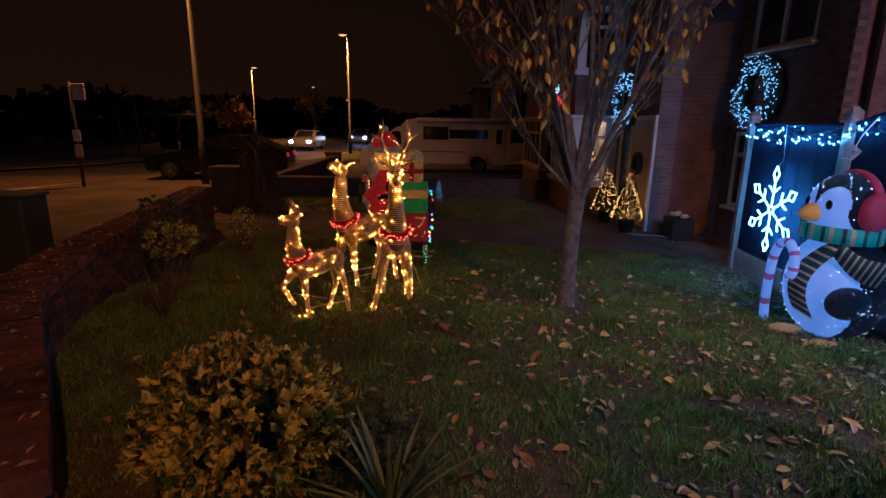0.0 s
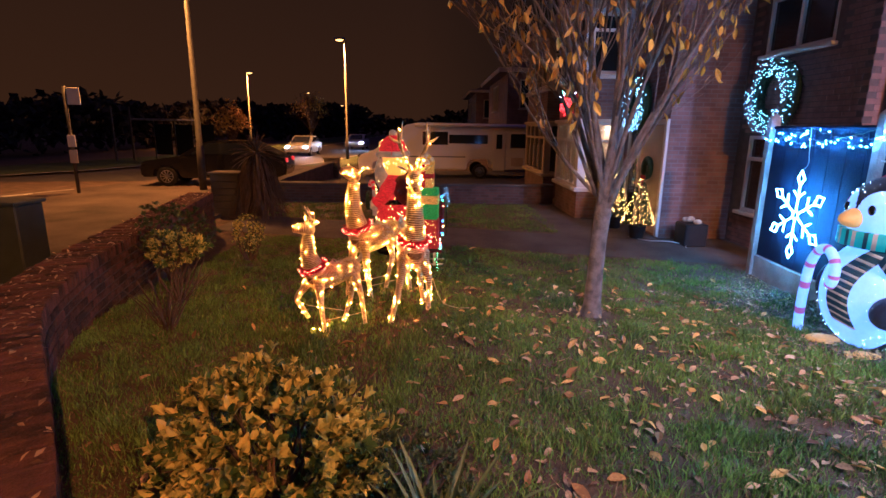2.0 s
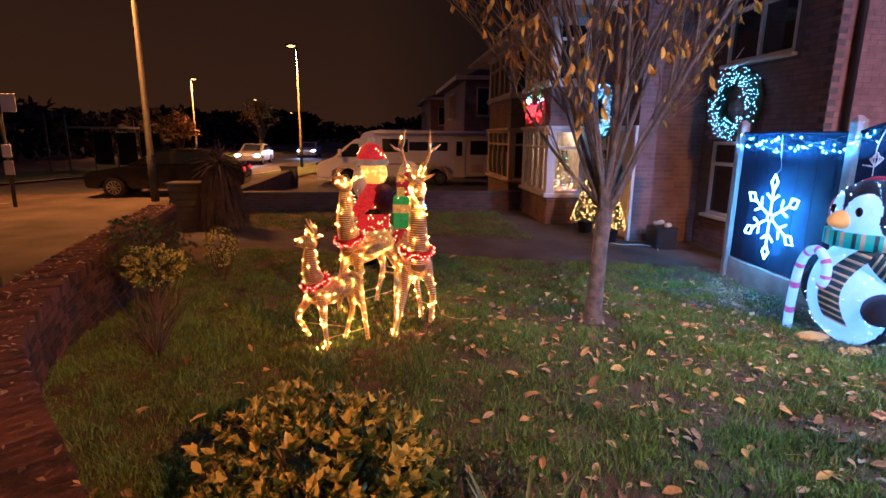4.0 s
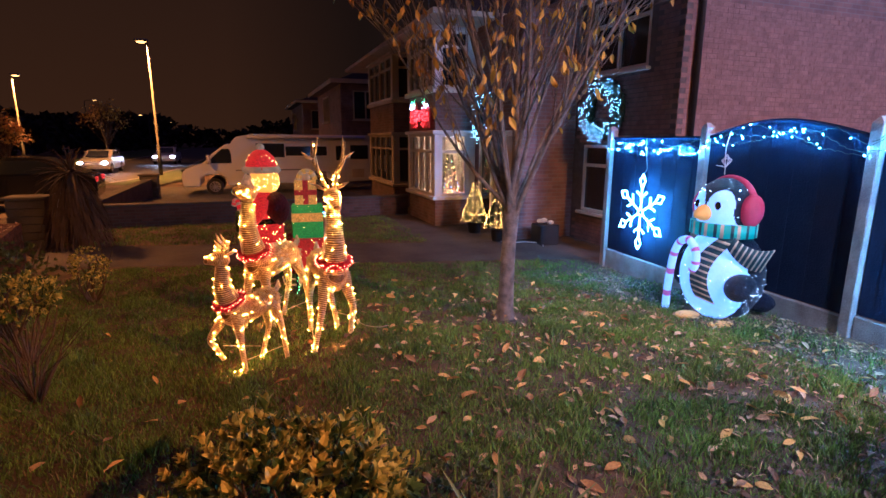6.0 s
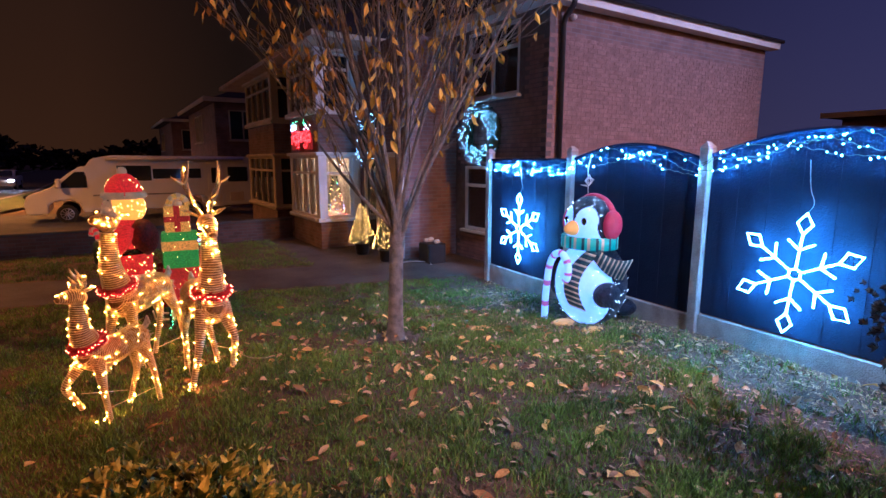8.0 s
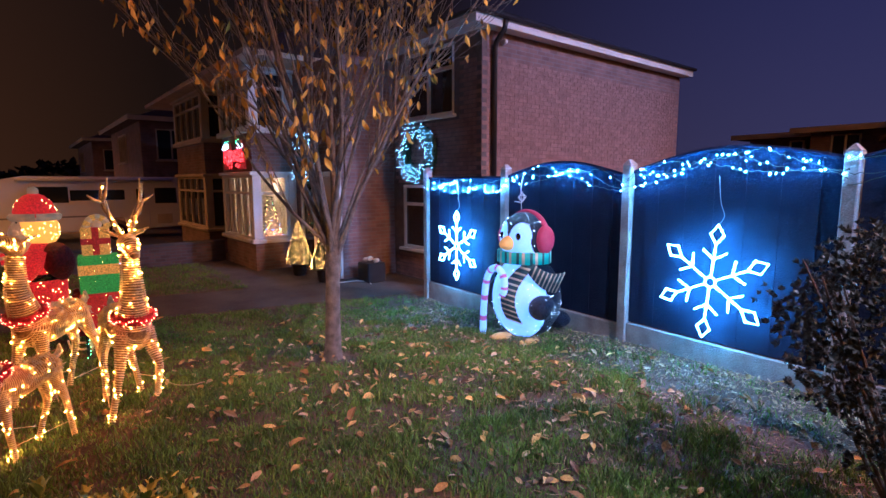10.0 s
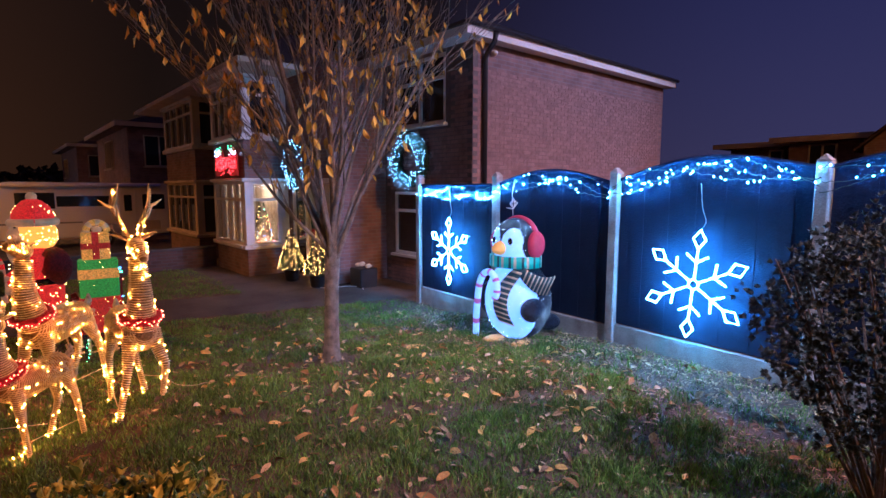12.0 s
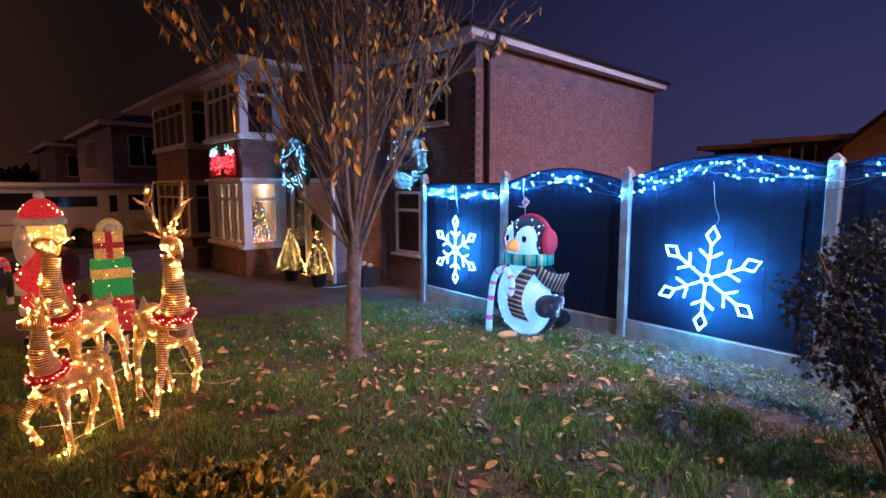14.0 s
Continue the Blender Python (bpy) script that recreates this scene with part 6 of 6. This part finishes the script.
for mm, cnt in ((M_LEDW, 50), (M_LEDG, 14), (M_LEDBL, 14), (M_LEDR, 14)):
    g = Geo()
    for k in range(cnt):
        zz = 1.0 * (1 - math.sqrt(rng.random()))
        rr = 0.28 * (1 - zz / 1.1)
        a = wobble(math.pi)
        g.octa((rr * math.cos(a), rr * math.sin(a), zz), 0.009)
    tagged(part("lamps", g, mm, it), kind="stuff")
room = bpy.data.lights.new("room_lamp", "POINT")
room.energy, room.color, room.shadow_soft_size = 9.0, (1.0, 0.7, 0.36), 0.06
new("room_lamp", room).location = (3.6, 12.7, 1.62)

# red legs-in-the-air light on the bay front
lm = thing("bay_light_figure", "red tinsel light with two white-cuffed boots on the bay", "light figure", facing_x(2.86, 13.3, 1.9))
g = Geo()
g.prism([(0.1, 0.0), (0.55, 0.0), (0.62, 0.16), (0.98, 0.16), (1.05, 0.0), (1.5, 0.0), (1.52, 0.4), (1.3, 0.62), (1.08, 0.6), (0.95, 0.42), (0.65, 0.42), (0.52, 0.6), (0.3, 0.62), (0.08, 0.4)], -0.03, 0.0)
for i, v in enumerate(g.v):
    g.v[i] = (v[0], v[2], v[1])
part("panel", g, M_REDF, lm)
M_LEDRED = glow("deep_red_led", (1.0, 0.03, 0.02), 14.0)
g, gw, gg = Geo(), Geo(), Geo()
for k in range(150):
    g.octa((rng.uniform(0.12, 1.48), -0.05, rng.choice((rng.uniform(0.17, 0.42), rng.uniform(0.02, 0.42)))), 0.009)
for k in range(26):
    gw.octa((rng.choice((0.3, 1.3)) + wobble(0.2), -0.05, rng.uniform(0.44, 0.6)), 0.01)
    gg.octa((rng.choice((0.4, 1.2)) + wobble(0.14), -0.05, rng.uniform(0.5, 0.66)), 0.009)
for nm, gg_, mm in (("red_lamps", g, M_LEDRED), ("white_lamps", gw, M_LEDP), ("green_lamps", gg, M_LEDG)):
    tagged(part(nm, gg_, mm, lm), kind="stuff")

# ---- far trees, hedge line and palm ----
def bare_tree(x, y, z, h, spread, label):
    t = thing("roadside_tree", label, "tree", Matrix.Translation((x, y, z)))
    g = Geo()
    g.tube([(0, 0, -0.2), (0, 0, h * 0.25), (0.05, 0, h * 0.5)], [0.16, 0.12, 0.09], 8)
    part("trunk", g, M_BARK, t, smooth=True)
    g, lv = Geo(), Geo()
    for k in range(60):
        a, el = wobble(math.pi), rng.uniform(0.2, 1.4)
        r = spread * rng.uniform(0.5, 1.0)
        tip = Vector((r * math.cos(a) * math.cos(el), r * math.sin(a) * math.cos(el), h * 0.55 + (h * 0.45) * math.sin(el) * rng.uniform(0.6, 1)))
        b = Vector((0.03, 0, h * rng.uniform(0.25, 0.5)))
        mid = b.lerp(tip, 0.55) + Vector((0, 0, 0.1 * h))
        g.tube([b, mid, tip], [0.05, 0.025, 0.008], 4)
        for j in range(14):
            q = mid.lerp(tip, rng.random()) + Vector((wobble(0.3), wobble(0.3), wobble(0.3)))
            lv.leaf(q, (wobble(1), wobble(1), wobble(1)), (wobble(1), wobble(1), 1), 0.22, 0.12)
    tagged(part("twig_mass", g, M_TWIG, t), kind="stuff")
    tagged(part("crown", lv, M_LEAFJ, t), kind="stuff")


bare_tree(-12.2, 52, -0.6, 5.4, 2.6, "thin autumn tree lit orange beside the road")
bare_tree(-11.5, 30, -0.55, 3.4, 1.0, "slim young tree on the verge")
hedge = Geo()
for k in range(9000):
    y = rng.uniform(8, 140)
    x = -19 + 0.1 * y - 12 - (0 if y < 60 else 0.02 * y) + wobble(1.5)
    top = 1.6 + 1.4 * (0.5 + noise.noise((y * 0.11, 2.0, 0))) + 0.03 * y
    hedge.leaf((x, y, -0.5 + top * math.sqrt(rng.random())), (wobble(1), wobble(1), wobble(1)), (wobble(1), wobble(1), 1), 0.5 + 0.008 * y, 0.4 + 0.005 * y)
solid("tree_line", hedge, M_FARLEAF, "dark tree line and hedge across the road", "tree line", kind="stuff")
hedge2 = Geo()
for k in range(2600):
    x = rng.uniform(-60, 60)
    top = 3.0 + 4.0 * (0.5 + noise.noise((x * 0.07, 5.0, 0)))
    hedge2.leaf((x, 150 + wobble(4), -1 + top * math.sqrt(rng.random())), (wobble(1), wobble(1), wobble(1)), (wobble(1), wobble(1), 1), 2.2, 1.5)
solid("tree_line", hedge2, M_FARLEAF, "far dark trees at the end of the road", "tree line", kind="stuff")


def spiky(name, label, m, trunk, count, length, width, droop, material, low=0.1):
    t = thing(name, label, "plant", m)
    if trunk > 0:
        part("stem", Geo().tube([(0, 0, -0.1), (0, 0, trunk)], [0.11, 0.08], 10), M_TWIG, t)
    for k in range(count):
        a, el = wobble(math.pi), rng.uniform(low, 1.45)
        d, side = Vector((math.cos(a) * math.cos(el), math.sin(a) * math.cos(el), math.sin(el))), Vector((-math.sin(a), math.cos(a), 0))
        ln = length * rng.uniform(0.7, 1.1)
        g, prev = Geo(), []
        for j in range(6):
            u = j / 5
            p = Vector((0, 0, trunk)) + d * ln * u + Vector((0, 0, -droop * ln * u * u))
            w = width * (0.6 + 1.4 * u) * (1 - u) + 0.001 if u > 0.1 else width * 0.6
            prev += [p - side * w, p + Vector((0, 0, -w * 0.5)), p + side * w]
        g.add(prev, [(3 * j + i, 3 * j + i + 1, 3 * j + i + 4, 3 * j + i + 3) for j in range(5) for i in range(2)])
        part("blade", g, material, t)
    return t


spiky("cordyline", "dark cabbage palm with a skirt of dead leaves", pose(-4.05, 11.6, -0.33), 1.35, 70, 0.75, 0.022, 0.35, M_TWIG, -0.3)
sk = Geo()
for k in range(700):
    a, z = wobble(math.pi), rng.uniform(0.05, 1.3)
    r = 0.16 + 0.5 * (1 - z / 1.5) * rng.random()
    sk.leaf((r * math.cos(a), r * math.sin(a), z), (math.cos(a) * 0.5, math.sin(a) * 0.5, -1), (math.cos(a), math.sin(a), 0), 0.5, 0.03, 0.1)
solid("dead_leaf_skirt", sk, M_TWIG, "hanging brown dead leaves round the palm", "plant", pose(-4.05, 11.6, -0.33), kind="stuff")
spiky("yucca", "spiky green yucca at the lawn edge", pose(-0.2, 1.95, -0.08), 0.0, 46, 0.62, 0.018, 0.25, M_SPIKE, 0.35)

# bare stems of the thin shrub
g = Geo()
twigs(g, (0, 0, -0.03), [(wobble(0.32), wobble(0.32), rng.uniform(0.35, 0.62)) for _ in range(26)], 0.007, 0.002, 0.05)
solid("bare_shrub", g, M_TWIG, "thin leafless shrub with dry stems", "shrub", pose(-2.45, 4.35, ground_z(-2.45, 4.35)))

# ---- boundary walls ----
low = Geo()
low.box(-4.4, 13.75, -0.7, 2.9, 13.97, 0.13); low.box(-4.72, 12.4, -0.7, -4.5, 22.4, 0.1)
bw = thing("boundary_wall", "low dark brick wall between the front gardens", "wall")
part("brickwork", low, M_LOWBRICK, bw)
cp = Geo(); cp.box(-4.45, 13.71, 0.132, 2.9, 14.01, 0.19, 0.012); cp.box(-4.76, 12.36, 0.102, -4.46, 22.44, 0.16, 0.012)
part("coping", cp, M_PATH, bw)
pr = thing("gate_pillar", "square stone gate pillar with a flat cap", "pillar", pose(-4.85, 11.95, -0.33))
for k in range(6):
    part("stone", Geo().box(-0.3 + 0.008 * wobble(1), -0.24, 0.145 * k - (0.1 if k == 0 else 0), 0.3 + 0.01 * wobble(1), 0.24, 0.145 * k + 0.137, 0.012), M_PATH, pr)
part("cap", Geo().box(-0.34, -0.28, 0.87, 0.34, 0.28, 0.93, 0.015), M_PATH, pr)
pr2 = copy_thing(pr, pose(-4.6, 22.7, -0.6))

# ---- garden wall of single bricks, beside the pavement ----
WALL = spline([(-1.1, 1.2, 0), (-1.75, 2.1, 0), (-2.28, 2.78, 0), (-2.82, 3.55, 0), (-3.2, 4.55, 0), (-3.46, 5.65, 0), (-3.75, 7.2, 0), (-4.2, 9.6, 0)], 12)
wall_len = [0.0]
for i in range(1, len(WALL)):
    wall_len.append(wall_len[-1] + (WALL[i] - WALL[i - 1]).length)


def along(s):
    """Place and heading at s metres along the wall's inner face."""
    for i in range(len(WALL) - 1):
        if wall_len[i + 1] >= s or i == len(WALL) - 2:
            t = (s - wall_len[i]) / (wall_len[i + 1] - wall_len[i])
            d = (WALL[i + 1] - WALL[i]).normalized()
            return WALL[i].lerp(WALL[i + 1], t), math.atan2(d.y, d.x)


gw = thing("garden_wall", "low curved red-brick garden wall with a brick-on-edge top", "wall")
core = Geo()
inner = [along(wall_len[-1] * k / 40) for k in range(41)]
vs = []
for p, a in inner:
    nrm = Vector((-math.sin(a), math.cos(a), 0))
    for off, z in ((0.012, -0.5), (0.38, -0.5), (0.38, 0.325), (0.012, 0.325)):
        vs.append((p.x + nrm.x * off, p.y + nrm.y * off, z))
core.add(vs, [(4 * i + k, 4 * i + (k + 1) % 4, 4 * i + 4 + (k + 1) % 4, 4 * i + 4 + k) for i in range(40) for k in range(4)] + [(3, 2, 1, 0), (160, 161, 162, 163)])
part("mortar", core, M_MORTAR, gw)
brick_shapes = []
for k in range(4):
    brick_shapes.append(Geo().box(-0.106 + 0.003 * wobble(1), 0.0, 0.0, 0.106, 0.05, 0.064, 0.005 + 0.0015 * k).mesh("brick", M_BRICK))
cope_shapes = [Geo().box(-0.031, -0.012, 0.0, 0.031, 0.2, 0.105, 0.006 + 0.002 * k).mesh("brick", M_BRICK) for k in range(3)]
for row in range(7):
    s = 0.9 + (0.1125 if row % 2 else 0)
    while s < 6.6:
        p, a = along(s)
        part("brick", rng.choice(brick_shapes), None, gw, at=Matrix.Translation((p.x, p.y, -0.2 + 0.075 * row)) @ pose(0, 0, 0, 0, 0, math.degrees(a) + wobble(0.6)) @ Matrix.Translation((0, 0.004 * wobble(1), 0)))
        s += 0.225
far_rows, far_top = Geo(), Geo()
s = 0.5
count = 0
while s < wall_len[-1] - 0.1:
    p, a = along(s)
    for off in (0.0, 0.205):
        m = Matrix.Translation((p.x, p.y, 0.33)) @ pose(0, 0, 0, wobble(1.2), 0, math.degrees(a) + wobble(1.5)) @ Matrix.Translation((0, off, 0.004 * wobble(1)))
        if 0.9 < s < 5.4:
            part("brick", rng.choice(cope_shapes), None, gw, at=m)
        else:
            far_top.add([m @ Vector(v) for v in [(x, y, z) for z in (0, 0.105) for y in (-0.012, 0.19) for x in (-0.031, 0.031)]], [(0, 2, 3, 1), (4, 5, 7, 6), (0, 1, 5, 4), (2, 6, 7, 3), (0, 4, 6, 2), (1, 3, 7, 5)])
    s += 0.072
tagged(part("coping_bricks", far_top, M_BRICK, gw), kind="stuff")
for row in range(7):
    s = 6.7 + (0.1125 if row % 2 else 0)
    while s < wall_len[-1] - 0.12:
        p, a = along(s)
        m = Matrix.Translation((p.x, p.y, -0.2 + 0.075 * row)) @ pose(0, 0, 0, 0, 0, math.degrees(a))
        far_rows.add([m @ Vector(v) for v in [(x, y, z) for z in (0, 0.064) for y in (0, 0.05) for x in (-0.106, 0.106)]], [(0, 2, 3, 1), (4, 5, 7, 6), (0, 1, 5, 4), (2, 6, 7, 3), (0, 4, 6, 2), (1, 3, 7, 5)])
        s += 0.225
tagged(part("wall_bricks", far_rows, M_BRICK, gw), kind="stuff")


# dead leaves and moss caught on top of the garden wall
debris = Geo()
for _ in range(520):
    p, a = along(rng.uniform(0.5, wall_len[-1] - 0.2))
    off = rng.uniform(-0.01, 0.38)
    q = Vector((p.x - math.sin(a) * off, p.y + math.cos(a) * off, 0.438 + rng.uniform(0.0, 0.012)))
    m = Euler((wobble(0.4), wobble(0.4), wobble(3.14))).to_matrix()
    k = rng.uniform(0.3, 0.9)
    debris.leaf(q, m @ Vector((1, 0, 0)), m @ Vector((0, 0, 1)), 0.08 * k, 0.035 * k, wobble(0.4))
tagged(part("caught_leaves", debris, M_FALLJ, gw, "dead leaves caught on the wall top"), kind="stuff")


# ---- bricks of the house end and its window wall ----
one = Geo().box(-0.107, -0.006, 0.0, 0.107, 0.002, 0.065).mesh("brick", M_HBRICK)
half = Geo().box(-0.05, -0.006, 0.0, 0.05, 0.002, 0.065).mesh("brick", M_HBRICK)
rest, singles = Geo(), 0
for row in range(57):
    z = ZB + 0.02 + 0.075 * row
    if z + 0.066 > ZM:
        break
    # window wall, facing -x
    y = 6.86 + (0.0 if row % 2 else 0.1125)
    while y + 0.215 < 9.5:
        if not (z + 0.066 > 2.75 and z < 4.07 and y + 0.215 > 7.49 and y < 9.12 or z + 0.066 > 0.2 and z < 1.56 and y + 0.215 > 8.27):
            if singles < 290 and z > 0.9 and y < 9.0:
                part("brick", one, None, front_wall, at=Matrix.Translation((5.15, y + 0.107, z)) @ pose(0, 0, 0, 0, 0, -90))
                singles += 1
            else:
                rest.box(5.144, y, z, 5.152, y + 0.214, z + 0.065)
        y += 0.225
    # end wall, facing -y
    x = 5.155 + (0.1125 if row % 2 else 0.0)
    while z > 1.0 and x + 0.215 < 11.82:
        d = 0.002 * rng.random()
        rest.box(x, 6.844 - d, z, x + 0.214, 6.852, z + 0.065)
        x += 0.225
tagged(part("bricks", rest, M_HBRICKJ, brick_house, "brown facing bricks"), kind="stuff")
